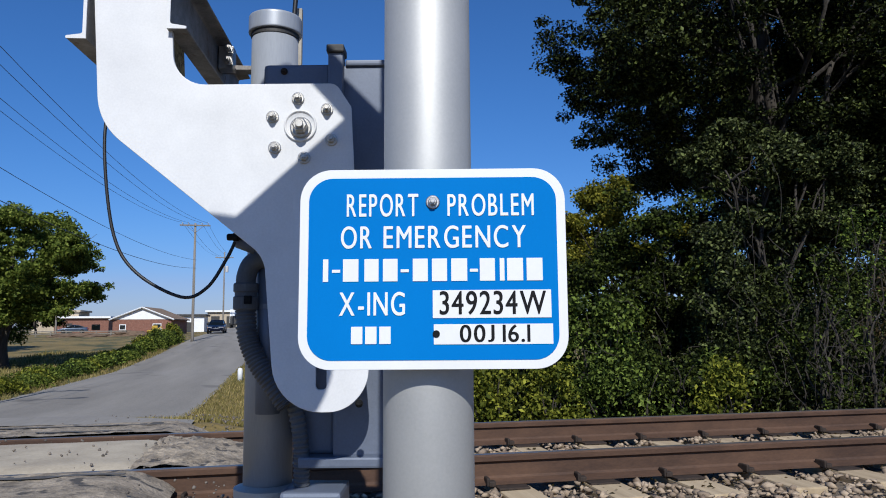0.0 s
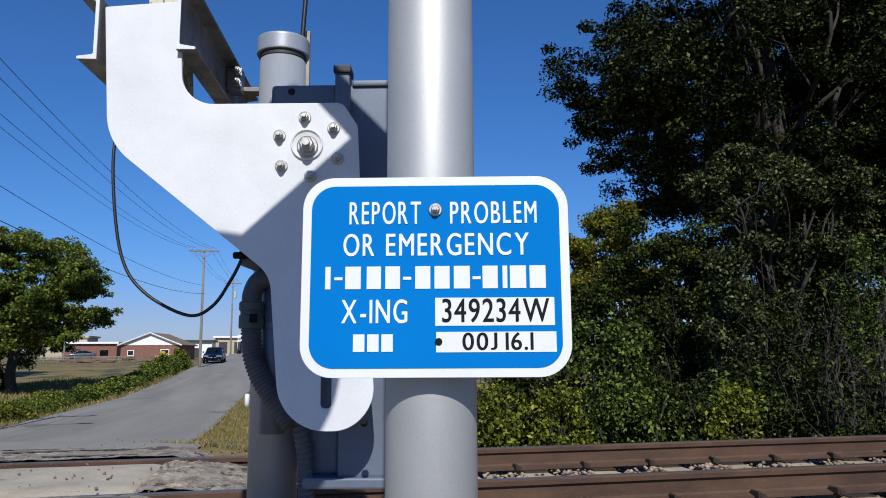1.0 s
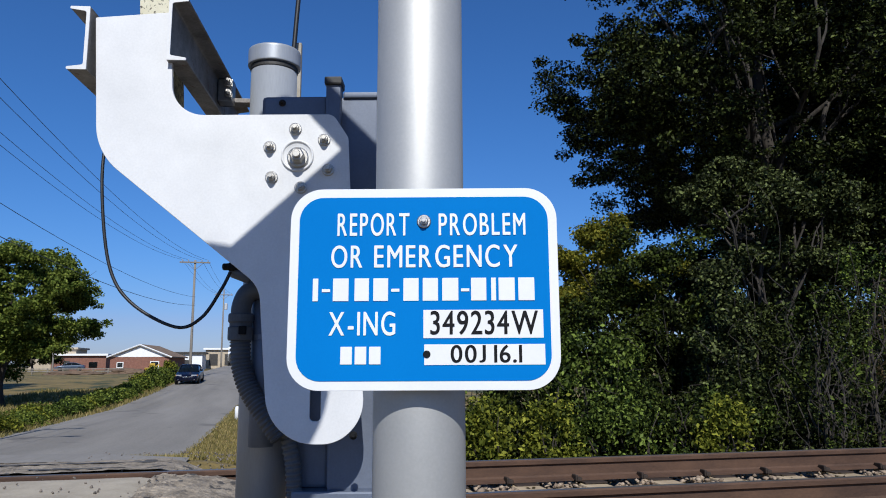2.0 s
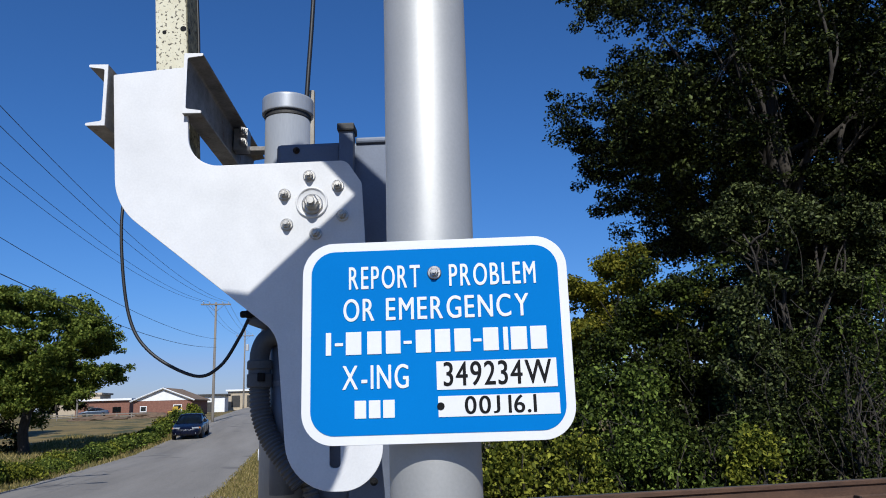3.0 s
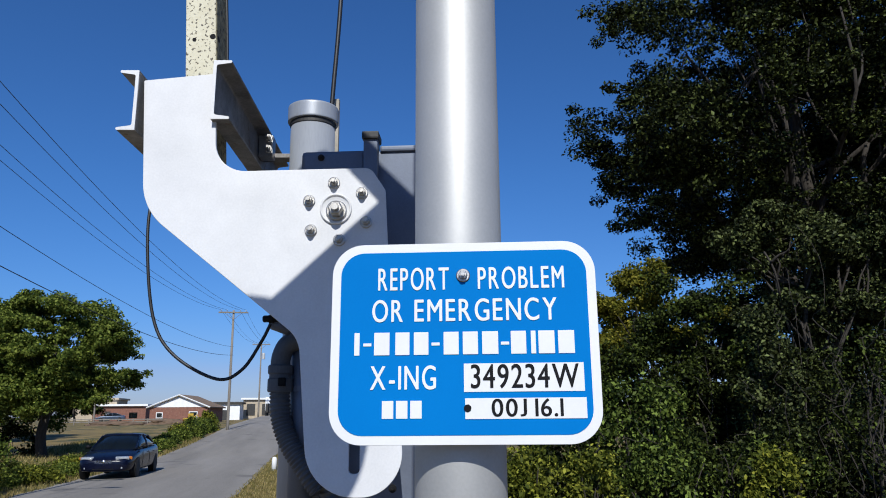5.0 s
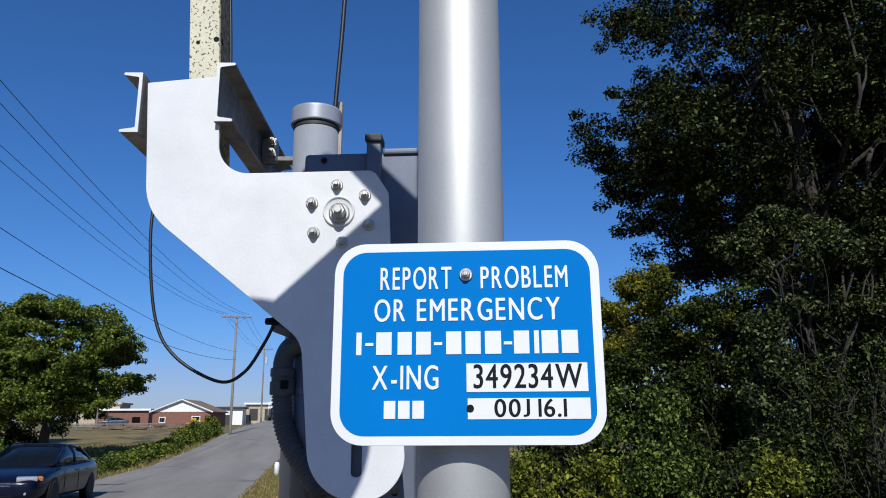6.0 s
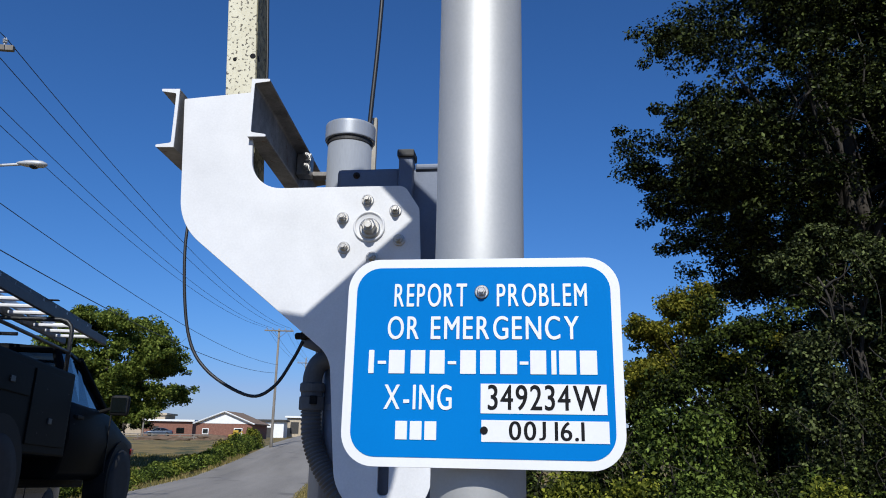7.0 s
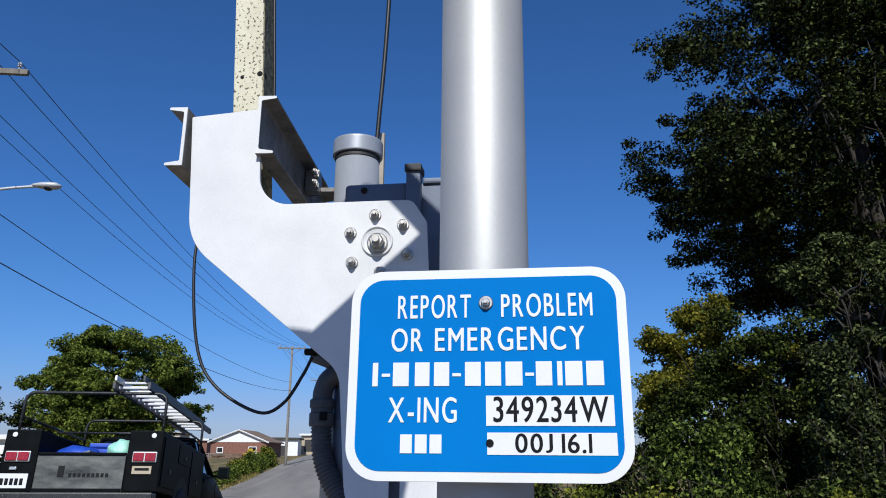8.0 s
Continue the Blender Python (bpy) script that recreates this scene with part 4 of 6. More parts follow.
def limb(a, b, r0, r1, rng, bends=3, sway=0.12):
    a, b = Vector(a), Vector(b)
    n = (b - a).length
    pts = [a] + [a.lerp(b, (k + 1) / (bends + 1)) + Vector(rng.normal(size=3)) * n * sway * 0.4 for k in range(bends)] + [b]
    pts = spline(pts, 3)
    return pts, [r0 + (r1 - r0) * k / (len(pts) - 1) for k in range(len(pts))]


def build_tree(name, m, label, height, crown_z, radii, trunk_r, clumps, per, leaf, mat, seed, clump_r=(0.5, 0.95), limbs=9, hollow=0.5, low=-1.0, centre=(0, 0), up=0.9, skirt=None, bough=0.9):
    """A tapered trunk with limbs, and a crown of leaf clumps with gaps."""
    rng = np.random.default_rng(seed)
    tree = thing(name, m, label, "tree")
    top = Vector((centre[0] * 0.6, centre[1] * 0.6, crown_z + radii[2] * 0.3))
    pts, rads = limb((0, 0, -0.3), top, trunk_r, trunk_r * 0.3, rng, 4, 0.05)
    bm = bm_tube(pts, rads, 12)
    ends = []
    for k in range(limbs):
        t = rng.uniform(0.35, 0.95)
        base = pts[int(t * (len(pts) - 1))]
        d = rng.normal(size=3)
        d[2] = abs(d[2]) * 0.5 + 0.1
        d /= np.linalg.norm(d)
        end = Vector((centre[0], centre[1], crown_z)) + Vector(d * np.array(radii) * rng.uniform(0.55, 0.85))
        p, r = limb(base, end, trunk_r * (0.55 - 0.35 * t), 0.02, rng)
        bm_tube(p, r, 7, bm)
        ends.append(end)
        for j in range(3):
            q, r = limb(p[rng.integers(3, len(p) - 1)], end + Vector(rng.normal(size=3)) * radii[0] * 0.13, 0.035, 0.008, rng, 2)
            bm_tube(q, r, 5, bm)
    part("trunk", bm, BARK, tree, "grey brown trunk and limbs", smooth=True)
    # boughs set apart from one another, each a flat spray of clumps, round a thin inner crown
    c, size = [], []
    mid = np.array([centre[0], centre[1], crown_z])
    while len(c) < clumps:
        d = rng.normal(size=3)
        d /= np.linalg.norm(d)
        if d[2] < low:
            continue
        k = hollow + (1 - hollow) * rng.random() ** 0.6
        lump = 1 + 0.24 * noise.noise((d[0] * 2.1 + seed, d[1] * 2.1, d[2] * 2.1))
        hub = mid + d * np.array(radii) * k * lump
        if skirt and hub[2] < skirt[0] - skirt[1] * hub[0]:   # the crown hangs lower on one side
            continue
        reach = bough * rng.uniform(0.7, 1.3)
        for n in range(rng.integers(6, 13)):
            e = rng.normal(size=3)
            e /= np.linalg.norm(e)
            c.append(hub + e * reach * rng.random() ** 0.5 * np.array([1, 1, 0.5]) - [0, 0, 0.12 * reach])
            size.append(rng.uniform(*clump_r))
    r = np.array(size)[:, None] * np.array([1, 1, 0.62])
    me = leaf_mesh("crown", c, r, per, leaf, rng, up=up)
    link("crown", me, mat, tree, "dense crown of many small leaves")
    return tree


def build_bush(m, label, size, clumps, per, leaf, mat, seed, stems=6, name="bush", clump_r=(0.16, 0.34), twigs=0):
    rng = np.random.default_rng(seed)
    bush = thing(name, m, label, "bush")
    bm = bmesh.new()
    for k in range(stems):
        end = Vector(rng.normal(size=3)) * 0.35
        end = Vector((end.x * size[0], end.y * size[1], size[2] * rng.uniform(0.5, 1.0)))
        p, r = limb((end.x * 0.2, end.y * 0.2, -0.15), end, 0.022, 0.005, rng, 3)
        bm_tube(p, r, 5, bm)
    for k in range(twigs):
        a = Vector((rng.uniform(-1, 1) * size[0], rng.uniform(-1, 0.3) * size[1], rng.uniform(0.1, 1) * size[2]))
        p, r = limb(a, a + Vector(rng.normal(size=3) * [0.25, 0.2, 0.6]), 0.006, 0.003, rng, 3, 0.3)
        bm_tube(p, r, 4, bm)
    part("woody_base", bm, BARK, bush, "thin brown stems")
    c = []
    for k in range(clumps):
        a, h = rng.uniform(0, 6.28), rng.random() ** 0.8
        w = math.sqrt(max(0.05, 1 - (h * 0.95) ** 2)) * rng.uniform(0.55, 1.0)
        c.append((math.cos(a) * size[0] * w, math.sin(a) * size[1] * w, 0.06 + h * size[2]))
    link("foliage", leaf_mesh("foliage", c, rng.uniform(*clump_r, clumps), per, leaf, rng), mat, bush, "small leaves")
    return bush


def build_greenery():
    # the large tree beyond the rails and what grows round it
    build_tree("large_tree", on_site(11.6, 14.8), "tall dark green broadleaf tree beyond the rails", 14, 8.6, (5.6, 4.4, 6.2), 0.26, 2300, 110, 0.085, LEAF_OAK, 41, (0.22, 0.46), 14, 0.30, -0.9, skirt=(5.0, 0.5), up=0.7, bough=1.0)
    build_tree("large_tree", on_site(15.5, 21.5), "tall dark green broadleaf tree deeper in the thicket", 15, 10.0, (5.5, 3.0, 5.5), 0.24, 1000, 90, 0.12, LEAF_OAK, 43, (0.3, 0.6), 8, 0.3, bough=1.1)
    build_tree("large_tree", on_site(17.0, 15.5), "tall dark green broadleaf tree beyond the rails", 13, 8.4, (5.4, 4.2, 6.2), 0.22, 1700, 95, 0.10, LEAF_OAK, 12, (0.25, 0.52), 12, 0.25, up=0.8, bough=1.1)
    build_tree("small_tree", on_site(6.5, 13.4), "yellowing small tree behind the bushes", 5, 3.1, (1.6, 1.2, 2.0), 0.06, 480, 110, 0.065, LEAF_YELLOW, 13, (0.16, 0.32), 7, 0.35, up=0.3, bough=0.4)
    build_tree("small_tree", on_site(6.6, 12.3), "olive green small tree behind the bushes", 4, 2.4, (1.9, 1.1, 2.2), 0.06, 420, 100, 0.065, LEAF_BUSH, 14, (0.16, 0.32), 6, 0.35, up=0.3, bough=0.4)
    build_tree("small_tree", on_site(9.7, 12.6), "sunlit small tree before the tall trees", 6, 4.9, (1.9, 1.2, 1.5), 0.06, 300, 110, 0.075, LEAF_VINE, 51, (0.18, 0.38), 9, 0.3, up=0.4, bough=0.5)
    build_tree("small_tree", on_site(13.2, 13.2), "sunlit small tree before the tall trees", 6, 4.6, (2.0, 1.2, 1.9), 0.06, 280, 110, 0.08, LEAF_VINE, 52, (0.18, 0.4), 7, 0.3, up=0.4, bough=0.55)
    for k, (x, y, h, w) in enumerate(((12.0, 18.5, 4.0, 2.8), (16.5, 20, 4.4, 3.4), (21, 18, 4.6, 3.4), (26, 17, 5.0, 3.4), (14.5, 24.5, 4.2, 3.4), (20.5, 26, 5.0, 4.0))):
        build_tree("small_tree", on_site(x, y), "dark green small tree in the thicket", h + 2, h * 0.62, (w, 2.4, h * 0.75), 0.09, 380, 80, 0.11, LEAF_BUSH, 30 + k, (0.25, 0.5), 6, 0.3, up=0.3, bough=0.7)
    rng = np.random.default_rng(21)
    kinds = (LEAF_BUSH, LEAF_BUSH, LEAF_OAK, LEAF_FRESH)
    k = 0
    for y0, hh, step in ((8.7, 0.95, 1.15), (10.2, 1.9, 1.35), (11.8, 2.9, 1.5)):
        for x in np.arange(0.6 + (y0 - 8.7) * 0.5, 15 + (y0 - 8.7) * 1.5, step):
            h = hh * rng.uniform(0.6, 1.3)
            # right of x 6.3 most bushes take the leaf colour with shade mixed in
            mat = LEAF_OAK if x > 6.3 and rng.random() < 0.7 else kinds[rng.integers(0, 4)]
            if 5.1 < x < 6.4 and y0 > 9:   # a dark hollow in the thicket
                h *= 0.5
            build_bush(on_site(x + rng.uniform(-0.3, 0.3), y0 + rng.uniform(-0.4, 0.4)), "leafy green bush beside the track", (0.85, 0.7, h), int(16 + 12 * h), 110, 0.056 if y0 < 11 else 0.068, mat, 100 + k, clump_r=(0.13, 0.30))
            k += 1
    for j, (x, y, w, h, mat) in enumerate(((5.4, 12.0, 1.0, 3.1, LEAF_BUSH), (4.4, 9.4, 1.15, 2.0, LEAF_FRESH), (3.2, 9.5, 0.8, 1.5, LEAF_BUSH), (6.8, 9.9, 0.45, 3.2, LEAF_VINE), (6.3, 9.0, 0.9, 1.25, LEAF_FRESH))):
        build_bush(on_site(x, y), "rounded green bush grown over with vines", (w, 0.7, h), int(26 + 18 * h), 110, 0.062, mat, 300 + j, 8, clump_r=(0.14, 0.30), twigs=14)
    for j, (x, y, h) in enumerate(((7.3, 8.2, 2.5), (8.1, 8.3, 3.0), (8.9, 8.4, 2.7), (9.8, 8.5, 2.4))):
        build_bush(on_site(x, y), "dry brown vine tangle beside the track", (0.7, 0.6, h), 46, 60, 0.05, (LEAF_BUSH, LEAF_FRESH, LEAF_DRY, LEAF_BUSH)[j], 400 + j, 12, "dry_bush", (0.14, 0.28), 34)
    for j, (x, y, h) in enumerate(((5.5, 7.9, 0.8), (1.5, 8.1, 1.1), (2.3, 7.9, 0.9), (3.1, 8.0, 0.9), (9.0, 7.9, 0.7))):
        build_bush(on_site(x, y), "small bright yellow-green bush by the rail", (0.42, 0.35, h), 30, 80, 0.055, LEAF_BRIGHT, 420 + j, 5, clump_r=(0.12, 0.26))
    for j, (x, y, h) in enumerate(((-17.5, 40, 1.3), (-16.0, 43, 1.5), (-19.5, 43, 1.6), (-21.5, 40, 1.4))):
        build_bush(on_site(x, y), "dark green bush under the lawn tree", (1.3, 1.0, h), 34, 70, 0.15, LEAF_OAK, 440 + j, 5, "bush", (0.25, 0.45))
    # beyond the road's far side
    build_tree("lawn_tree", on_site(-14.2, 42.0), "broad green tree standing on the lawn", 9, 4.85, (4.5, 4.2, 4.0), 0.30, 1300, 85, 0.15, LEAF_LAWN, 15, (0.28, 0.56), 16, 0.45, -0.8, up=0.45, skirt=(1.95, -0.36), bough=0.85)
    build_tree("lawn_tree", on_site(-24.5, 44.0), "green tree on the far lawn", 7, 3.6, (3.2, 3.0, 2.6), 0.22, 300, 80, 0.16, LEAF_LAWN, 16, (0.3, 0.6), 7, 0.4, bough=0.8)
    # extra tree, placed for the shadow it casts on the lawn
    build_tree("lawn_tree", on_site(-22.5, 57.0), "dark green tree added to shade the far lawn", 8, 4.0, (3.8, 3.6, 3.0), 0.26, 320, 80, 0.18, LEAF_OAK, 19, (0.35, 0.7), 8, 0.35, bough=0.9)
    build_tree("far_tree", on_site(-36, 120), "distant dark green tree by the houses", 7, 3.2, (4.0, 3.5, 2.6), 0.2, 80, 90, 0.3, LEAF_OAK, 17, (0.5, 0.9), 6, 0.4, bough=1.2)
    build_tree("far_tree", on_site(-48, 118), "distant dark green tree by the houses", 7, 3.4, (4.5, 3.5, 2.8), 0.2, 80, 90, 0.3, LEAF_OAK, 18, (0.5, 0.9), 6, 0.4, bough=1.2)
    k = 0
    for y in np.arange(17.5, 70, 1.25):
        h = float(np.interp(y, (17, 20, 21.3, 23.8, 25.2, 30, 40, 50, 57, 63, 70), (0.5, 0.7, 1.4, 1.3, 0.45, 0.34, 0.40, 0.55, 1.1, 1.5, 1.2))) * rng.uniform(0.6, 1.3)
        mat = (LEAF_BRIGHT, LEAF_LAWN, LEAF_LAWN, LEAF_FRESH)[rng.integers(0, 4)]
        x = -9.0 - rng.uniform(0, 0.7)
        build_bush(on_site(x, y), "scrubby green bush along the road's edge", (0.75, 0.85, h), 34, 60, 0.085 if y < 35 else 0.12, mat, 200 + k, 5, "roadside_bush", (0.18, 0.36))
        k += 1
    # grass at the road's edges
    def tufts(name, n, xr, yr, hr, label, seed):
        g = np.random.default_rng(seed)
        x, y = g.uniform(*xr, n), yr[0] + (yr[1] - yr[0]) * g.random(n) ** 1.6
        z = np.array([land_z(a, b) for a, b in zip(x, y)])
        h = g.uniform(*hr, n) * (1 + 0.02 * (y - yr[0]))
        a = g.uniform(0, 6.28, n)
        w = 0.006 + 0.0006 * np.abs(y)
        lean = g.normal(size=(n, 2)) * 0.4 * h[:, None]
        p0 = np.stack([x - w * np.cos(a), y - w * np.sin(a), z - 0.02], 1)
        p1 = np.stack([x + w * np.cos(a), y + w * np.sin(a), z - 0.02], 1)
        p2 = np.stack([x + lean[:, 0], y + lean[:, 1], z + h], 1)
        v = np.stack([p0, p1, p2], 1).reshape(-1, 3)
        f = np.arange(3 * n).reshape(-1, 3)
        tagged(link(name, fast_mesh(name, v, f), BLADE, m=SITE), label, "grass", kind="stuff")

    tufts("verge_grass", 40000, (-2.3, 0.9), (6.9, 40), (0.02, 0.075), "dry tan and green grass on the verge", 61)
    tufts("lawn_grass", 22000, (-16.0, -8.0), (16, 55), (0.05, 0.16), "dry tan lawn grass across the road", 62)
    tufts("bank_grass", 9000, (0.3, 10.0), (7.0, 9.5), (0.05, 0.22), "green weeds below the track", 63)


# ---- poles, wires and the street lamp ----


def build_utility_pole(m, height, label, arm_z, insulators=(-1.05, -0.55, 0.55, 1.05), extras=False):
    pole = thing("utility_pole", m, label, "utility pole")
    part("shaft", bm_lathe([(0.135, -0.6), (0.125, 1.0), (0.085, height)], 16), POLE_WOOD, pole, smooth=True)
    part("crossarm", bm_box(-1.25, 1.25, -0.16, -0.06, arm_z - 0.06, arm_z + 0.06, 0.01), POLE_WOOD, pole, "wooden crossarm")
    for s in (-1, 1):
        part("brace", bm_tube([(s * 0.7, -0.11, arm_z - 0.05), (0, -0.11, arm_z - 0.65)], 0.018, 6), GALVANISED, pole)
    for x in insulators:
        part("insulator", bm_lathe([(0.02, 0.06), (0.02, 0.12), (0.05, 0.13), (0.03, 0.17), (0.05, 0.18), (0.02, 0.24)], 10), LAMP_GREY, pole, "grey insulator", m=pose(x, -0.11, arm_z))
    if extras:
        part("transformer", bm_lathe([(0.2, arm_z - 2.1), (0.22, arm_z - 2.05), (0.22, arm_z - 1.3), (0.15, arm_z - 1.2)], 20), LAMP_GREY, pole, "grey transformer can", m=pose(0.36, 0, 0))
    return pole


def wire(name, a, b, sag, r):
    a, b = Vector(a), Vector(b)
    pts = [a.lerp(b, k / 24) - Vector((0, 0, sag * 4 * (k / 24) * (1 - k / 24))) for k in range(25)]
    return tagged(part(name, bm_tube(pts, r, 5), WIRE, m=SITE), "thin black overhead line between the poles", "wire", "overhead lines")


def build_poles():
    near = (-8.95, 14.2)
    far = (-7.5, 64.8)
    near_top, far_top = 8.55, 9.6
    build_utility_pole(on_site(*near), near_top + 0.25 - land_z(*near), "brown wooden utility pole beside the road", near_top - land_z(*near))
    build_utility_pole(on_site(*far), far_top + 0.15 - land_z(*far), "brown wooden utility pole at the road's edge", far_top - 0.05 - land_z(*far))
    build_utility_pole(on_site(-8.3, 108.9), 11.0, "distant wooden utility pole with transformer", 10.2, extras=True)
    build_utility_pole(on_site(-31, 112), 9.0, "distant wooden utility pole by the houses", 8.3)
    for x in (-1.05, -0.55, 0.55, 1.05):
        wire("overhead_wire", (near[0] + x, near[1] - 0.11, near_top + 0.24), (far[0] + x, far[1] - 0.11, far_top + 0.18), 1.1, 0.010)
        wire("overhead_wire", (near[0] + x, near[1] - 0.11, near_top + 0.24), (near[0] + x - 0.4, near[1] - 45, near_top + 0.2), 0.9, 0.010)
        wire("overhead_wire", (far[0] + x, far[1] - 0.11, far_top + 0.18), (-8.3 + x, 108.8, 11.1), 0.6, 0.011)
    for z0, z1, r in ((6.05, 6.6, 0.011), (5.0, 5.9, 0.014)):
        wire("overhead_wire", (near[0] + 0.14, near[1], z0), (far[0] + 0.14, far[1], z1), 0.8, r)
        wire("overhead_wire", (near[0] + 0.14, near[1], z0), (near[0] - 0.2, near[1] - 45, z0 + 0.2), 0.7, r)
    lamp = thing("street_lamp", SITE @ pose(near[0], near[1] - 0.1, 0), "grey street lamp on an arm from the utility pole", "street lamp")
    pts = spline([(0.1, 0, 5.45), (0.9, 0, 5.86), (1.75, 0, 6.0)], 8)
    part("arm", bm_tube(pts, 0.03, 10), LAMP_GREY, lamp, smooth=True)
    bm = bm_lathe([(0.03, 0), (0.06, 0.06), (0.105, 0.2), (0.125, 0.36), (0.11, 0.5), (0.05, 0.58), (0.01, 0.6)], 20, m=pose(1.68, 0, 6.02, 0, 90) @ Matrix.Diagonal((0.62, 1, 1, 1)))
    part("head", bm, LAMP_GREY, lamp, "grey lamp head", smooth=True)
    part("lens", bm_lathe([(0.095, -0.05), (0.08, -0.08), (0.04, -0.10), (0.01, -0.105)], 18), GLASS, lamp, "glass lamp lens", smooth=True, m=pose(2.02, 0, 6.02))


# ---- houses and things at the road's far end ----


def gable_house(m, w, d, eave, ridge, label, wall_mat, gable_mat, windows=(), name="house", over=0.4, side_windows=()):
    """Gable towards -y. w: width of the gable, d: depth."""
    house = thing(name, m, label, "house")
    bm = bm_box(-w / 2, w / 2, 0, d, -0.6, eave)
    part("wall", bm, wall_mat, house, "wall")
    for y in (-0.03, d + 0.03):
        bm = bmesh.new()
        v = [bm.verts.new(p) for p in ((-w / 2, y, eave), (w / 2, y, eave), (0, y, ridge))]
        v2 = [bm.verts.new((p.co.x, y + (0.1 if y < 0 else -0.1), p.co.z)) for p in v]
        bm.faces.new(v)
        bm.faces.new(v2)
        for k in range(3):
            bm.faces.new((v[k], v[(k + 1) % 3], v2[(k + 1) % 3], v2[k]))
        part("gable", bm, gable_mat, house, "white siding gable")
    slope = (ridge - eave) / (w / 2)
    for s in (-1, 1):
        bm = bmesh.new()
        x1 = s * (w / 2 + over)
        z1 = eave - slope * over
        vs = [bm.verts.new(p) for p in ((0, -over, ridge + 0.04), (x1, -over, z1 + 0.04), (x1, d + over, z1 + 0.04), (0, d + over, ridge + 0.04))]
        vt = [bm.verts.new(p.co + Vector((0, 0, 0.16))) for p in vs]
        bm.faces.new(vs)
        bm.faces.new(vt)
        for k in range(4):
            bm.faces.new((vs[k], vs[(k + 1) % 4], vt[(k + 1) % 4], vt[k]))
        part("roof", bm, ROOF, house, "brown shingle roof")
        bm = bm_tube([(0, -over - 0.02, ridge + 0.1), (x1, -over - 0.02, z1 + 0.1)], 0.10, 4)
        part("bargeboard", bm, SIDING, house, "white bargeboard")
    for x, z, ww, hh in windows:
        win = part("window", bm_box(x - ww / 2, x + ww / 2, -0.05, 0.02, z, z + hh), SIDING, house, "white framed window")
        part("pane", bm_box(x - ww / 2 + 0.1, x + ww / 2 - 0.1, -0.065, -0.045, z + 0.1, z + hh - 0.1), GLASS, win)
    for y, z, ww, hh in side_windows:
        win = part("window", bm_box(w / 2 - 0.02, w / 2 + 0.05, y - ww / 2, y + ww / 2, z, z + hh), SIDING, house, "white framed window")
        part("pane", bm_box(w / 2 + 0.045, w / 2 + 0.065, y - ww / 2 + 0.1, y + ww / 2 - 0.1, z + 0.1, z + hh - 0.1), GLASS, win)
    return house


def flat_building(m, w, d, h, label, mat, roof_mat, openings=(), name="building"):
    b = thing(name, m, label, "building")
    part("wall", bm_box(-w / 2, w / 2, 0, d, -0.6, h), mat, b)
    part("roof", bm_box(-w / 2 - 0.4, w / 2 + 0.4, -0.5, d + 0.4, h, h + 0.35, 0.03), roof_mat, b, "roof edge")
    for x, z, ww, hh, om in openings:
        part("window" if hh < 1.6 else "door", bm_box(x - ww / 2, x + ww / 2, -0.06, 0.03, z, z + hh), om, b)
    return b


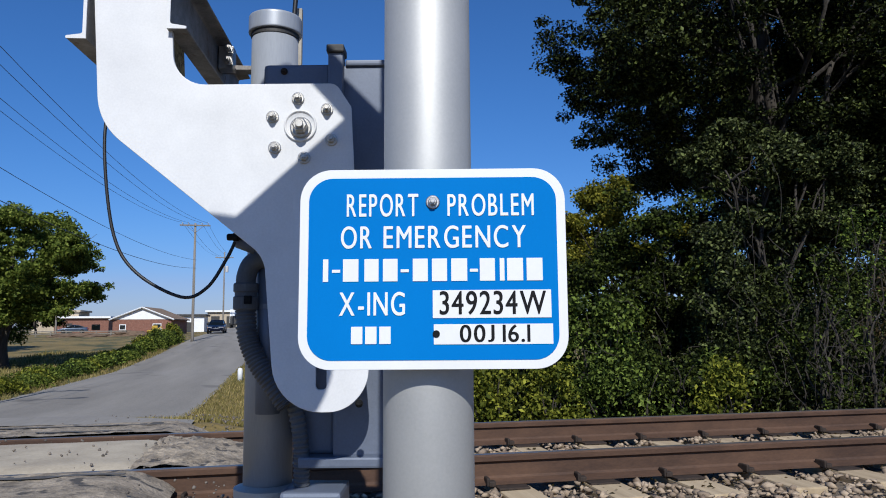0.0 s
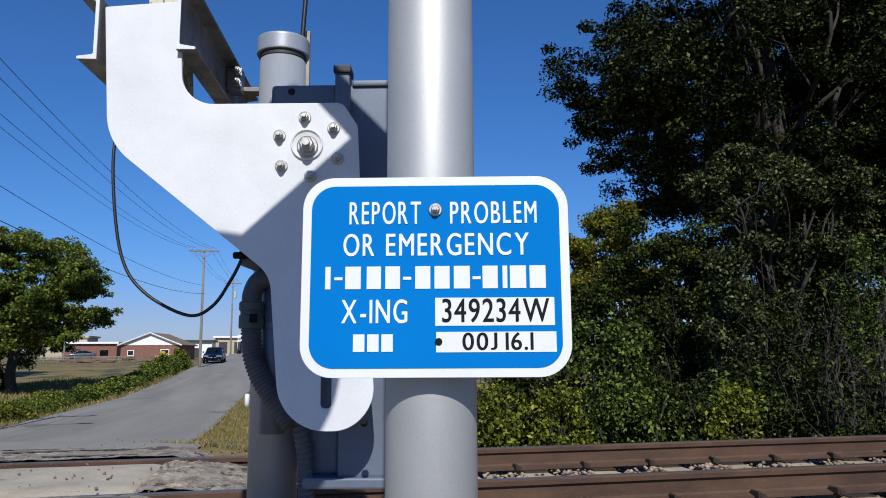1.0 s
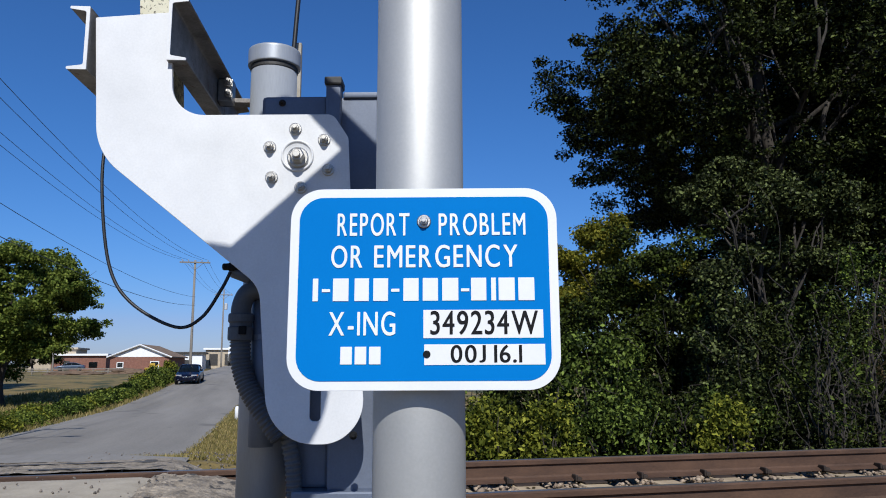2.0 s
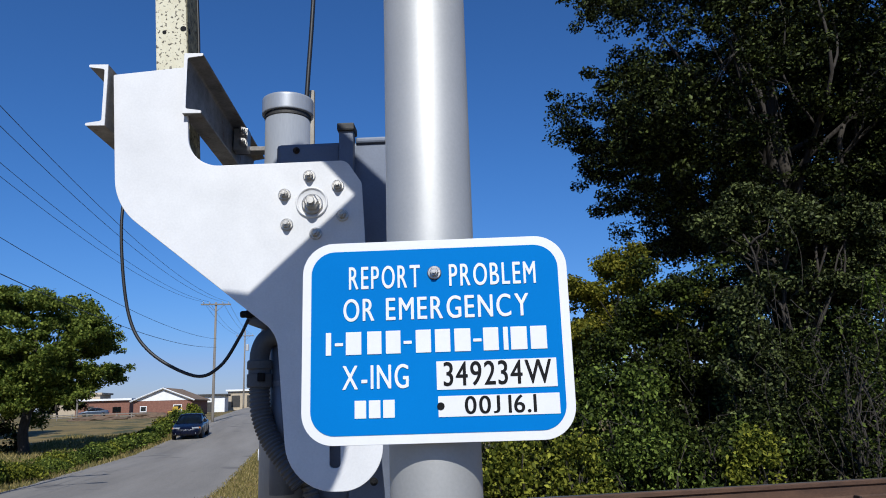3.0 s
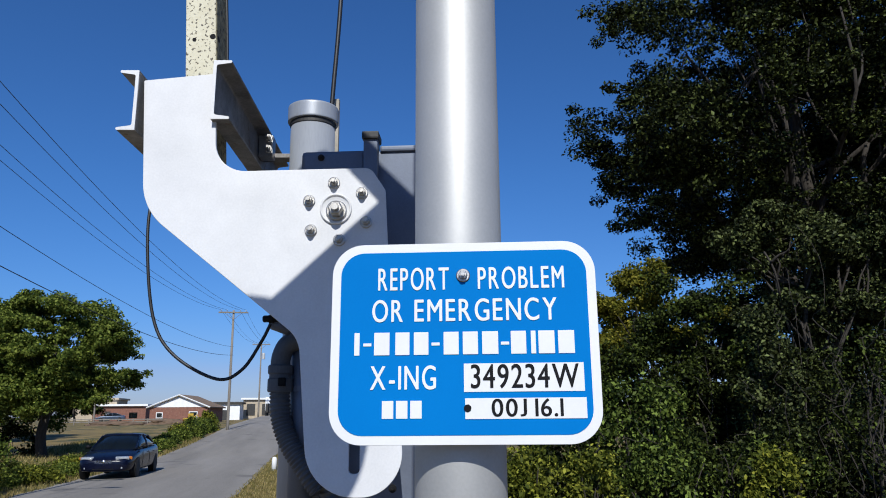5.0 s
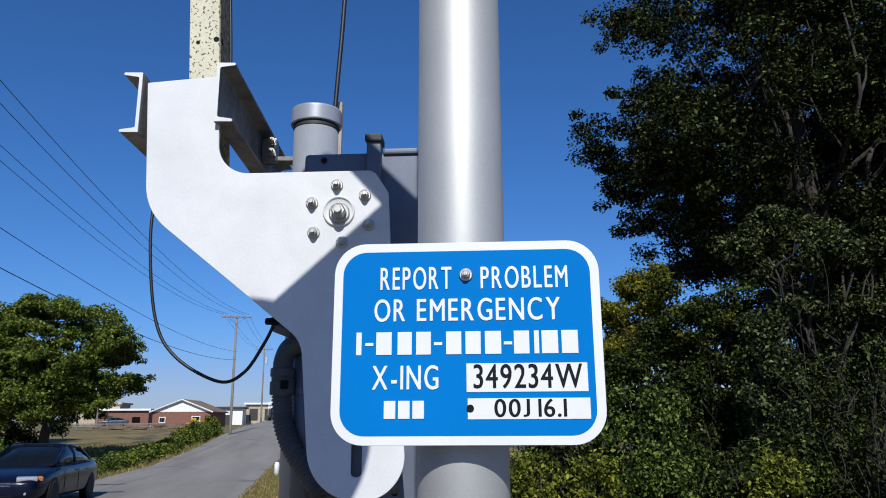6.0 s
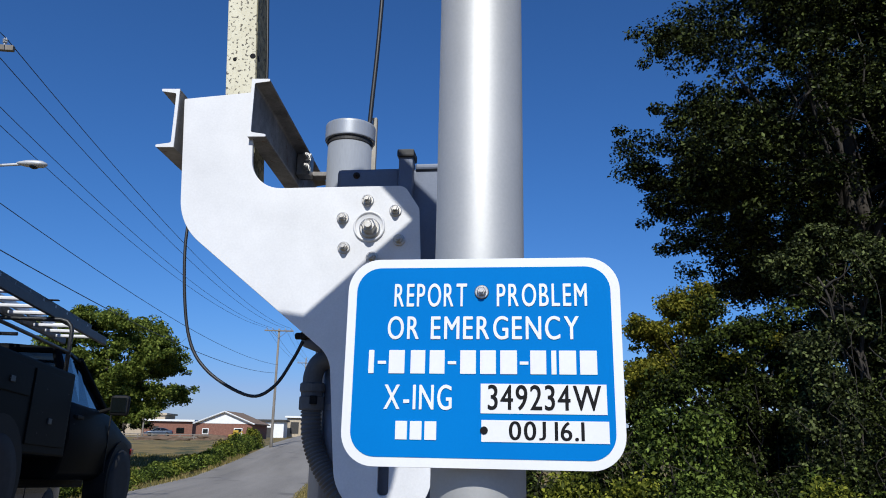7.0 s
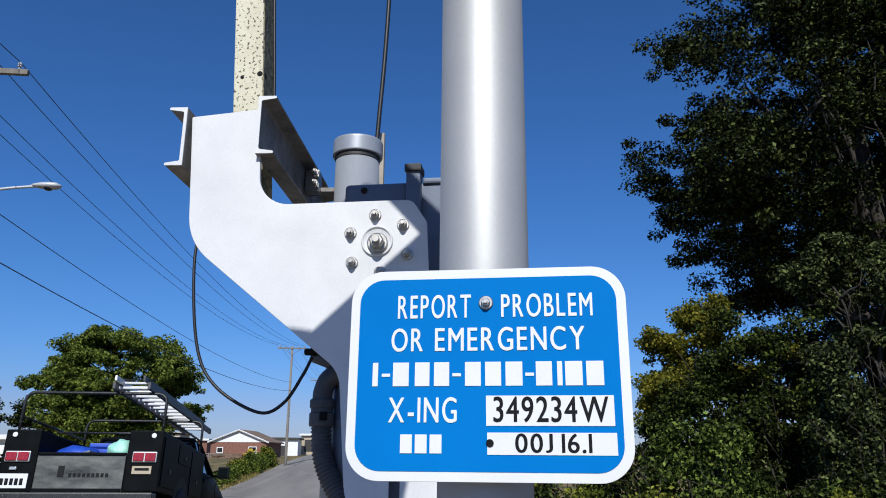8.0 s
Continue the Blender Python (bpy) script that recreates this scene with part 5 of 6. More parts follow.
def build_far_end():
    gable_house(on_site(-19.3, 110, -0.10, -4), 7.9, 11, 2.2, 3.78, "low brick house with white gable and brown roof", BRICK, SIDING, ((-2.6, 0.7, 0.9, 0.8), (2.0, 0.6, 1.2, 1.0)))
    flat_building(on_site(-35.0, 142, -0.2), 9, 8, 2.9, "long low red brick building with pale roof edge", BRICK, SIDING, ((-2, 0, 1, 2.0, DARK_TRIM), (2.4, 0.8, 1.4, 1.0, GLASS)))
    flat_building(on_site(-41.5, 150, -0.2), 8, 8, 4.2, "tan block building behind the lawn", TAN_WALL, TAN_WALL, ((1, 0.8, 1.2, 1.2, GLASS),))
    flat_building(on_site(-17.0, 141, -0.1), 6, 7, 3.1, "white low building with flat roof", SIDING, DARK_TRIM, ((0.4, 0.0, 1.0, 2.0, DARK_TRIM), (-1.8, 0.9, 1.2, 1.0, GLASS)))
    flat_building(on_site(-9.8, 150, 0.9), 9, 8, 3.0, "low commercial building with white roof edge", TAN_WALL, SIDING, ((-3, 0, 1.6, 2.2, DARK_TRIM), (0, 0, 1.8, 2.2, DARK_TRIM), (3, 0.5, 1.6, 1.4, GLASS)))
    flat_building(on_site(1.5, 160, 0.9), 8, 8, 3.2, "brown building at the road's end", BRICK, SIDING, ((-2, 0, 1.6, 2.2, DARK_TRIM), (1.5, 0.5, 1.6, 1.4, GLASS)))
    flat_building(on_site(-29.0, 60, None, 0), 4.2, 4, 2.3, "pale grey shed at the lawn's edge", SIDING, SIDING, ((0, 0, 0.9, 1.9, DARK_TRIM),), "shed")
    # small yellow excavator
    dig = thing("excavator", on_site(-16.9, 104, None, 30) @ Matrix.Scale(0.58, 4), "small yellow excavator standing before the brick house", "excavator")
    part("tracks", bm_box(-1.2, 1.2, -0.8, 0.8, 0, 0.55, 0.15), DARK_TRIM, dig, "black crawler tracks")
    part("body", bm_box(-1.1, 0.9, -0.75, 0.75, 0.6, 1.3, 0.12), YELLOW_PAINT, dig)
    part("cab", bm_box(-0.2, 0.8, -0.7, 0.2, 1.3, 2.3, 0.1), YELLOW_PAINT, dig, "yellow cab")
    part("boom", bm_tube([(0.8, 0.4, 1.1), (2.0, 0.4, 2.0), (2.9, 0.4, 0.6)], 0.14, 8), YELLOW_PAINT, dig)
    # a low rail fence and heaps of earth before the houses
    fence = thing("rail_fence", on_site(-26.5, 100), "low weathered wooden rail fence before the houses", "fence")
    for k in range(9):
        part("post", bm_box(-7.0 + 1.75 * k - 0.06, -7.0 + 1.75 * k + 0.06, -0.06, 0.06, -0.3, 0.75, 0.01), POLE_WOOD, fence)
    for z in (0.35, 0.65):
        part("rail", bm_box(-7.05, 7.05, -0.09, -0.06, z - 0.06, z + 0.06, 0.008), POLE_WOOD, fence)
    for x, y, w, h, seed in ((-19.5, 101, 2.6, 0.75, 1), (-24.5, 97, 3.2, 0.5, 2)):
        heap = bmesh.new()
        bmesh.ops.create_icosphere(heap, subdivisions=4, radius=1)
        for v in heap.verts:
            bump = 1 + 0.25 * noise.noise(v.co * 2.2 + Vector((seed * 7.0, 0, 0))) + 0.10 * noise.noise(v.co * 7)
            v.co = Vector((v.co.x * w, v.co.y * 1.6, v.co.z * h)) * bump
        tagged(part("earth_heap", heap, EARTH, m=on_site(x, y)), "low heap of bare brown earth before the houses", "earth heap")
    marker = thing("roadside_marker", on_site(-1.75, 30.0), "short white roadside marker post in the verge", "marker post")
    part("post", bm_lathe([(0.10, -0.1), (0.10, 0.42), (0.07, 0.5), (0.02, 0.52)], 14), SIDING, marker, "white post", smooth=True)
    # box truck at the road's end and a parked car
    van = thing("box_truck", on_site(-6.9, 118, None, 0), "white box truck standing at the road's end", "truck")
    part("cargo_box", bm_box(-1.1, 1.1, 0.0, 4.2, 0.8, 2.9, 0.05), SIDING, van, "white cargo box")
    part("cab", bm_box(-0.95, 0.95, -1.6, -0.05, 0.5, 1.9, 0.15), DARK_TRIM, van, "dark cab")
    for x in (-0.9, 0.9):
        for y in (-0.9, 3.2):
            part("wheel", bm_tube([(x - 0.12, y, 0.42), (x + 0.12, y, 0.42)], 0.42, 18), TYRE, van)


# ---- vehicles ----


def loft(rings, bm=None):
    bm = bm or bmesh.new()
    vs = [[bm.verts.new(p) for p in ring] for ring in rings]
    n = len(vs[0])
    for a, b in zip(vs, vs[1:]):
        for k in range(n):
            bm.faces.new((a[k], a[(k + 1) % n], b[(k + 1) % n], b[k]))
    bm.faces.new(vs[0][::-1])
    bm.faces.new(vs[-1])
    return bm


def add_wheels(car, axles, half, r, w, rim=RIM):
    wheels = []
    for y in axles:
        for s in (-1, 1):
            x = s * (half - w / 2)
            wheel = new("wheel")
            wheel.parent = car
            wheel.matrix_basis = pose(x, y, r)
            bm = bm_lathe([(r * 0.62, -w / 2), (r * 0.93, -w / 2), (r, -w * 0.32), (r, w * 0.32), (r * 0.93, w / 2), (r * 0.62, w / 2)], 32, m=pose(0, 0, 0, 0, 90))
            part("tyre", bm, TYRE, wheel, "black tyre", smooth=True)
            bm = bm_lathe([(r * 0.64, -w * 0.36), (r * 0.6, -w * 0.42), (r * 0.5, -w * 0.3), (r * 0.16, -w * 0.28), (r * 0.14, w * 0.28), (r * 0.5, w * 0.3), (r * 0.6, w * 0.42), (r * 0.64, w * 0.36)], 24, m=pose(0, 0, 0, 0, 90))
            for k in range(5):
                bm_box(-w * 0.4, w * 0.4, -0.03, 0.03, r * 0.15, r * 0.58, 0.006, bm, pose(0, 0, 0, 72 * k))
            part("rim", bm, rim, wheel, "metal wheel rim")
            wheels.append((wheel, pose(x, y, r), r))
    return wheels


def section(y, w_low, w_mid, w_top, z_low, z_mid, z_top):
    """One cross-section of a car body, symmetric in x."""
    half = [(w_low * 0.9, z_low), (w_low, z_low + 0.06), (w_mid, z_mid), (w_mid * 0.985, z_mid + (z_top - z_mid) * 0.5), (w_top, z_top - 0.02), (w_top * 0.8, z_top)]
    return [(x, y, z) for x, z in half] + [(-x, y, z) for x, z in half[::-1]]


def hull(y, w, low, belt, top, crown=0.03):
    """A rounded cross-section of a car: sill, flank, shoulder and a slightly domed top."""
    half = [(w * 0.80, low), (w * 0.93, low + 0.03), (w * 0.985, low + 0.14), (w, (low + belt) / 2 + 0.06), (w * 0.985, belt), (w * 0.93, top - 0.02), (w * 0.72, top + crown * 0.5), (w * 0.36, top + crown)]
    return [(x, y, z) for x, z in half] + [(-x, y, z) for x, z in half[::-1]]


def sedan(name, m, label, paint):
    """A rounded four-door car, nose towards +y, 4.7 m long; base at the wheels' centre."""
    car = thing(name, m, label, "car")
    rows = ((-2.36, 0.66, 0.40, 0.62, 0.76), (-2.30, 0.78, 0.30, 0.72, 0.93), (-2.05, 0.85, 0.24, 0.80, 0.985), (-1.6, 0.885, 0.21, 0.82, 0.975), (-0.9, 0.895, 0.19, 0.82, 0.95), (0.0, 0.895, 0.19, 0.80, 0.93),
            (0.8, 0.895, 0.19, 0.79, 0.915), (1.15, 0.89, 0.20, 0.77, 0.89), (1.6, 0.875, 0.21, 0.72, 0.82), (2.0, 0.835, 0.22, 0.64, 0.735), (2.22, 0.76, 0.23, 0.57, 0.66), (2.36, 0.60, 0.26, 0.48, 0.57))
    shell = part("body", loft([hull(*r) for r in rows]), paint, car, smooth=True)
    md = shell.modifiers.new("round", "SUBSURF")
    md.levels = md.render_levels = 2
    line = ((-1.72, 0.74, 0.70, 0.985), (-1.35, 0.77, 0.665, 1.17), (-0.95, 0.785, 0.625, 1.315), (-0.45, 0.79, 0.605, 1.385), (0.0, 0.79, 0.60, 1.39), (0.30, 0.785, 0.605, 1.345), (0.70, 0.775, 0.645, 1.15), (1.16, 0.74, 0.70, 0.925))
    glass = [[(w0, y, 0.90), ((w0 + w1) / 2 + 0.025, y, (0.90 + z) / 2 + 0.01), (w1, y, z - 0.015), (w1 * 0.5, y, z + 0.012), (-w1 * 0.5, y, z + 0.012), (-w1, y, z - 0.015), (-(w0 + w1) / 2 - 0.025, y, (0.90 + z) / 2 + 0.01), (-w0, y, 0.90)]
             for y, w0, w1, z in line]
    part("greenhouse", loft(glass), GLASS, car, "dark tinted windows", smooth=True)
    roof = [[(x * w, y, z + dz) for x, dz in ((1.03, -0.035), (1.0, 0.002), (0.5, 0.026), (-0.5, 0.026), (-1.0, 0.002), (-1.03, -0.035))] for y, w, z in ((-1.0, 0.630, 1.30), (-0.75, 0.615, 1.352), (-0.45, 0.607, 1.387), (0.0, 0.603, 1.393), (0.30, 0.608, 1.348))]
    part("roof", loft(roof), paint, car, "painted roof", smooth=True)
    for s in (-1, 1):
        front = [(s * (w1 + 0.012), y, z - 0.008) for y, w0, w1, z in line[5:]]
        rear = [(s * (w1 + 0.012), y, z - 0.008) for y, w0, w1, z in line[:3]]
        middle = [(s * 0.795, -0.28, 0.92), (s * 0.725, -0.29, 1.15), (s * 0.618, -0.30, 1.375)]
        for pts, r in ((front, 0.030), (rear, 0.036), (middle, 0.026)):
            part("pillar", bm_tube(spline(pts, 4), r, 8), paint, car, smooth=True)
        part("sill_line", bm_tube([(s * 0.79, -1.5, 0.945), (s * 0.815, 0, 0.93), (s * 0.78, 1.1, 0.915)], 0.012, 6), PLASTIC, car)
        bm = bmesh.new()
        bmesh.ops.create_icosphere(bm, subdivisions=2, radius=1)
        bmesh.ops.transform(bm, matrix=pose(s * 0.93, 0.76, 0.99) @ Matrix.Diagonal((0.10, 0.075, 0.07, 1)), verts=bm.verts)
        part("mirror", bm, PLASTIC, car, "dark door mirror", smooth=True)
        bm = bm_box(-0.21, 0.21, -0.10, 0.06, -0.055, 0.055, 0.035, m=pose(s * 0.55, 2.19, 0.650, -14, 0, -s * 22))
        part("headlight", bm, HEADLAMP, car, "clear headlight", smooth=True)
        part("indicator", bm_box(-0.05, 0.05, -0.08, 0.05, -0.045, 0.05, 0.02, m=pose(s * 0.765, 2.03, 0.655, -10, 0, -s * 38)), AMBER, car, "amber indicator")
        part("fog_lamp", bm_box(s * 0.50 - 0.10, s * 0.50 + 0.10, 2.20, 2.315, 0.325, 0.395, 0.02), HEADLAMP, car, "low fog lamp")
        part("tail_light", bm_box(s * 0.60 - 0.16, s * 0.60 + 0.16, -2.345, -2.22, 0.70, 0.86, 0.03), RED_LENS, car)
        for y in (-0.30, 0.74):
            part("door_gap", bm_box(s * 0.893 - 0.004, s * 0.893 + 0.004, y - 0.004, y + 0.004, 0.30, 0.84), PLASTIC, car)
        for y in (-1.42, 1.40):
            part("wheel_arch", bm_tube([(s * 0.70, y, 0.31), (s * 0.882, y, 0.31)], 0.35, 28), PLASTIC, car, "dark wheel arch")
        for y in (-0.12, -1.0):
            part("door_handle", bm_box(s * 0.893 - 0.014, s * 0.893 + 0.014, y - 0.08, y + 0.06, 0.765, 0.79, 0.008), paint, car)
    part("grille", bm_box(-0.28, 0.28, 2.20, 2.335, 0.50, 0.60, 0.03), PLASTIC, car, "dark grille")
    for k in range(3):
        part("grille_bar", bm_box(-0.27, 0.27, 2.33, 2.352, 0.515 + 0.03 * k, 0.525 + 0.03 * k, 0.003), CHROME, car, "chrome grille bar")
    part("badge", bm_lathe([(0.045, 0), (0.045, 0.012), (0.03, 0.018)], 20), CHROME, car, "round chrome badge", m=pose(0, 2.345, 0.555, -90))
    part("air_intake", bm_box(-0.34, 0.34, 2.22, 2.338, 0.30, 0.40, 0.02), PLASTIC, car, "dark lower intake")
    for x in (-0.38, 0.38):
        part("front_seat", bm_box(x - 0.24, x + 0.24, -0.30, -0.15, 0.55, 1.10, 0.06), PLASTIC, car, "dark seat back")
    return car, add_wheels(car, (-1.42, 1.40), 0.894, 0.315, 0.20)


def service_truck():
    """A pickup with a utility body, pipe rack and ladders; nose towards +y; base at its middle on the road."""
    t = thing("service_truck", Matrix(), "black utility pickup with ladders on a pipe rack", "truck")
    # cab and bonnet
    body = [section(0.15, 0.92, 0.97, 0.93, 0.42, 0.80, 1.18), section(0.9, 0.92, 0.97, 0.93, 0.42, 0.80, 1.17), section(1.45, 0.92, 0.97, 0.92, 0.42, 0.80, 1.15),
            section(1.95, 0.90, 0.97, 0.84, 0.44, 0.78, 1.09), section(2.45, 0.86, 0.93, 0.76, 0.46, 0.74, 1.00), section(2.68, 0.74, 0.80, 0.62, 0.48, 0.70, 0.90)]
    shell = part("cab_body", loft(body), BLACK_PAINT, t, "black cab and bonnet", smooth=True)
    md = shell.modifiers.new("soft", "BEVEL")
    md.width, md.segments, md.angle_limit = 0.025, 2, radians(25)
    glass = [[(0.88, y, 1.16), (w1, y, zt), (-w1, y, zt), (-0.88, y, 1.16)] for y, w1, zt in ((0.16, 0.70, 1.66), (0.55, 0.70, 1.70), (0.85, 0.69, 1.66), (1.42, 0.84, 1.18))]
    part("cab_window", loft(glass), GLASS, t, "dark cab windows")
    roof = [[(x, y, z + dz) for x, dz in ((0.72, -0.03), (0.69, 0.02), (0.3, 0.045), (-0.3, 0.045), (-0.69, 0.02), (-0.72, -0.03))] for y, z in ((0.12, 1.66), (0.5, 1.71), (0.9, 1.66))]
    part("cab_roof", loft(roof), BLACK_PAINT, t, "black cab roof", smooth=True)
    for s in (-1, 1):
        part("pillar", bm_tube([(s * 0.865, 1.44, 1.17), (s * 0.705, 0.86, 1.67)], 0.035, 8), BLACK_PAINT, t)
        part("pillar", bm_tube([(s * 0.89, 0.18, 1.16), (s * 0.71, 0.18, 1.67)], 0.045, 8), BLACK_PAINT, t)
        arm = part("mirror_arm", bm_tube([(s * 0.92, 1.10, 1.14), (s * 1.06, 1.07, 1.18)], 0.02, 8), PLASTIC, t)
        mirror = part("mirror", bm_box(s * 1.13 - 0.10, s * 1.13 + 0.10, 1.02, 1.12, 1.10, 1.32, 0.04), PLASTIC, t, "black door mirror")
        part("mirror_glass", bm_box(s * 1.13 - 0.08, s * 1.13 + 0.08, 1.013, 1.019, 1.13, 1.29, 0.002), GLASS, mirror, "mirror glass")
        part("wheel_arch", bm_tube([(s * 0.75, 1.85, 0.40), (s * 0.985, 1.85, 0.40)], 0.46, 28), PLASTIC, t, "dark front wheel arch")
        part("door_gap", bm_box(s * 0.967 - 0.006, s * 0.967 + 0.006, 1.32, 1.332, 0.5, 1.15), PLASTIC, t)
        part("door_handle", bm_box(s * 0.965 - 0.02, s * 0.965 + 0.02, 0.28, 0.46, 1.00, 1.04, 0.01), PLASTIC, t)
        part("headlight", bm_box(s * 0.66 - 0.14, s * 0.66 + 0.14, 2.48, 2.69, 0.72, 0.88, 0.03), HEADLAMP, t)
        part("side_marker", bm_box(s * 0.955 - 0.012, s * 0.955 + 0.012, 2.28, 2.38, 0.72, 0.80, 0.006), RED_LENS, t, "red side marker")
        # utility body: tall side cabinets with doors
        x0, x1 = (0.56, 1.0) if s > 0 else (-1.0, -0.56)
        cab = part("side_cabinet", bm_box(x0, x1, -2.6, 0.02, 0.62, 1.40, 0.02), BLACK_PAINT, t, "black side cabinet")
        xo = s * 1.004
        for y0, y1, z0, z1 in ((-2.5, -1.75, 0.70, 1.33), (-1.70, -0.95, 1.08, 1.33), (-0.9, -0.05, 0.70, 1.33)):
            door = part("cabinet_door", bm_box(xo - 0.008, xo + 0.008, y0, y1, z0, z1, 0.006), BLACK_PAINT, cab)
            part("latch", bm_box(xo + s * 0.008 - 0.01, xo + s * 0.008 + 0.01, (y0 + y1) / 2 - 0.04, (y0 + y1) / 2 + 0.04, z0 + 0.30 * (z1 - z0), z0 + 0.30 * (z1 - z0) + 0.05, 0.004), BLACK_STEEL, door)
        part("rear_arch", bm_tube([(s * 0.70, -1.32, 0.44), (s * 1.002, -1.32, 0.44)], 0.47, 28), PLASTIC, t, "dark rear wheel arch")
        light = part("tail_light", bm_box(s * 0.795 - 0.155, s * 0.795 + 0.155, -2.625, -2.59, 0.988, 1.122, 0.012), LAMP_GREY, t, "tail light in a pale bezel")
        for dx in (-0.075, 0.075):
            part("lens", bm_box(s * 0.795 + dx - 0.068, s * 0.795 + dx + 0.068, -2.64, -2.62, 1.0, 1.11, 0.01), RED_LENS, light, "red tail light lens")
        part("round_reflector", bm_lathe([(0.032, 0), (0.032, 0.012), (0.024, 0.016)], 20), SIGN_WHITE, t, "round white reflector", m=pose(s * 0.88, -2.605, 1.33) @ FACE_FRONT)
    part("plate", bm_box(-0.99, -0.62, -2.62, -2.605, 0.66, 0.84, 0.004), PLATE_WHITE, t, "white number plate with plain bars")
    for k in range(5):
        part("plate_bar", bm_box(-0.95 + 0.06 * k, -0.91 + 0.06 * k, -2.626, -2.619, 0.70, 0.78), SIGN_BLACK, t)
    part("sticker", bm_box(0.655, 0.90, -2.616, -2.604, 0.84, 0.94, 0.003), TAN_WALL, t, "cream sticker with plain dark bar")
    part("sticker_bar", bm_box(0.69, 0.87, -2.622, -2.615, 0.885, 0.915), SIGN_BLACK, t)
    part("marker_lamp", bm_box(-0.87, -0.78, -2.625, -2.60, 0.885, 0.925, 0.01), HEADLAMP, t)
    # bed between the cabinets
    part("bed_floor", bm_box(-0.56, 0.56, -2.6, 0.02, 0.58, 0.64), BLACK_STEEL, t, "bed floor")
    part("headboard", bm_box(-0.56, 0.56, -0.04, 0.02, 0.62, 1.46, 0.01), BLACK_PAINT, t)
    bm = bm_box(-0.555, 0.555, -2.60, -2.55, 0.63, 1.08, 0.012)
    gate = part("tailgate", bm, SCRAPED, t, "scraped and worn black tailgate")
    part("tailgate_lip", bm_box(-0.55, 0.55, -2.62, -2.54, 1.07, 1.11, 0.015), BLACK_PAINT, gate)
    part("tailgate_sill", bm_box(-0.55, 0.55, -2.63, -2.58, 0.60, 0.66, 0.012), BLACK_PAINT, gate)
    for k, x in enumerate(np.linspace(-0.13, 0.33, 9)):
        part("letter_bar", bm_box(x, x + 0.035, -2.606, -2.598, 0.80, 0.85, 0.002), PLASTIC, gate)
    part("hinge_mark", bm_box(-0.27, -0.19, -2.606, -2.598, 0.80, 0.94, 0.004), PLASTIC, gate)
    part("bumper", bm_box(-1.0, 1.0, -2.80, -2.58, 0.36, 0.60, 0.02), BLACK_STEEL, t, "chequered black step bumper")
    part("chassis", bm_box(-0.45, 0.45, -2.5, 2.3, 0.34, 0.60, 0.03), PLASTIC, t)
    # load in the bed
    bin_ = part("blue_bin", bm_box(-0.18, 0.52, -1.8, -1.0, 0.64, 1.30, 0.03), BLUE_PLASTIC, t, "bright blue plastic bin in the bed")
    part("bin_rim", bm_box(-0.21, 0.55, -1.83, -0.97, 1.27, 1.33, 0.015), BLUE_PLASTIC, bin_)
    bm = bmesh.new()
    bmesh.ops.create_icosphere(bm, subdivisions=3, radius=0.2)
    for w in bm.verts:
        w.co = Vector((w.co.x * 0.9, w.co.y, w.co.z * 0.8)) * (1 + 0.25 * noise.noise(w.co * 9))
    part("mint_bag", bm, MINT, t, "crumpled mint plastic bag", smooth=True, m=pose(0.38, -2.25, 1.16))
    bm = bmesh.new()
    bmesh.ops.create_icosphere(bm, subdivisions=3, radius=0.3)
    for w in bm.verts:
        w.co = Vector((w.co.x * 1.3, w.co.y, w.co.z * 0.9)) * (1 + 0.3 * noise.noise(w.co * 5))
    part("dark_sack", bm, BLUE_PLASTIC, t, "dark blue sack", smooth=True, m=pose(-0.3, -1.9, 1.0))
    part("grey_board", bm_box(-0.02, 0.34, -2.3, -1.9, 1.10, 1.13, 0.004), GREY_STEEL, t, "grey board", m=pose(0, 0, 0, 0, -18))
    # rack
    for y in (-2.42, -0.08):
        pts = [(-0.93, y, 1.25), (-0.93, y, 1.80)] + [(-0.93 + 0.12 * (1 - math.cos(a)), y, 1.80 + 0.12 * math.sin(a)) for a in (0.5, 1.0, 1.57)]
        pts += [(-x, yy, z) for x, yy, z in pts[::-1]]
        part("rack_hoop", bm_tube(pts, 0.021, 12), BLACK_STEEL, t, "black pipe hoop", smooth=True)
    for s in (-1, 1):
        part("rack_rail", bm_tube([(s * 0.93, -2.42, 1.60), (s * 0.93, -0.08, 1.60)], 0.016, 8), BLACK_STEEL, t, smooth=True)
    part("rack_bar", bm_tube([(-0.93, -1.2, 1.56), (0.93, -1.2, 1.56)], 0.016, 8), BLACK_STEEL, t, smooth=True)
    # ladders lie on the rack's nearer side
    for z, y0, y1, rails in ((1.945, -2.62, 1.5, (0.26, 0.72)),):
        ladder = part("ladder", bm_box(rails[1] - 0.02, rails[1] + 0.02, y0, y1, z, z + 0.09, 0.006), LADDER_RAIL, t, "extension ladder with aluminium rungs")
        part("ladder_rail", bm_box(rails[0] - 0.02, rails[0] + 0.02, y0, y1, z, z + 0.09, 0.006), LADDER_RAIL, ladder)
        part("ladder_rail", bm_box(rails[0] + 0.03, rails[0] + 0.06, y0 - 0.1, y1 - 0.4, z + 0.09, z + 0.16, 0.006), LADDER_RUNG, ladder)
        part("ladder_rail", bm_box(rails[1] - 0.06, rails[1] - 0.03, y0 - 0.1, y1 - 0.4, z + 0.09, z + 0.16, 0.006), LADDER_RAIL, ladder)
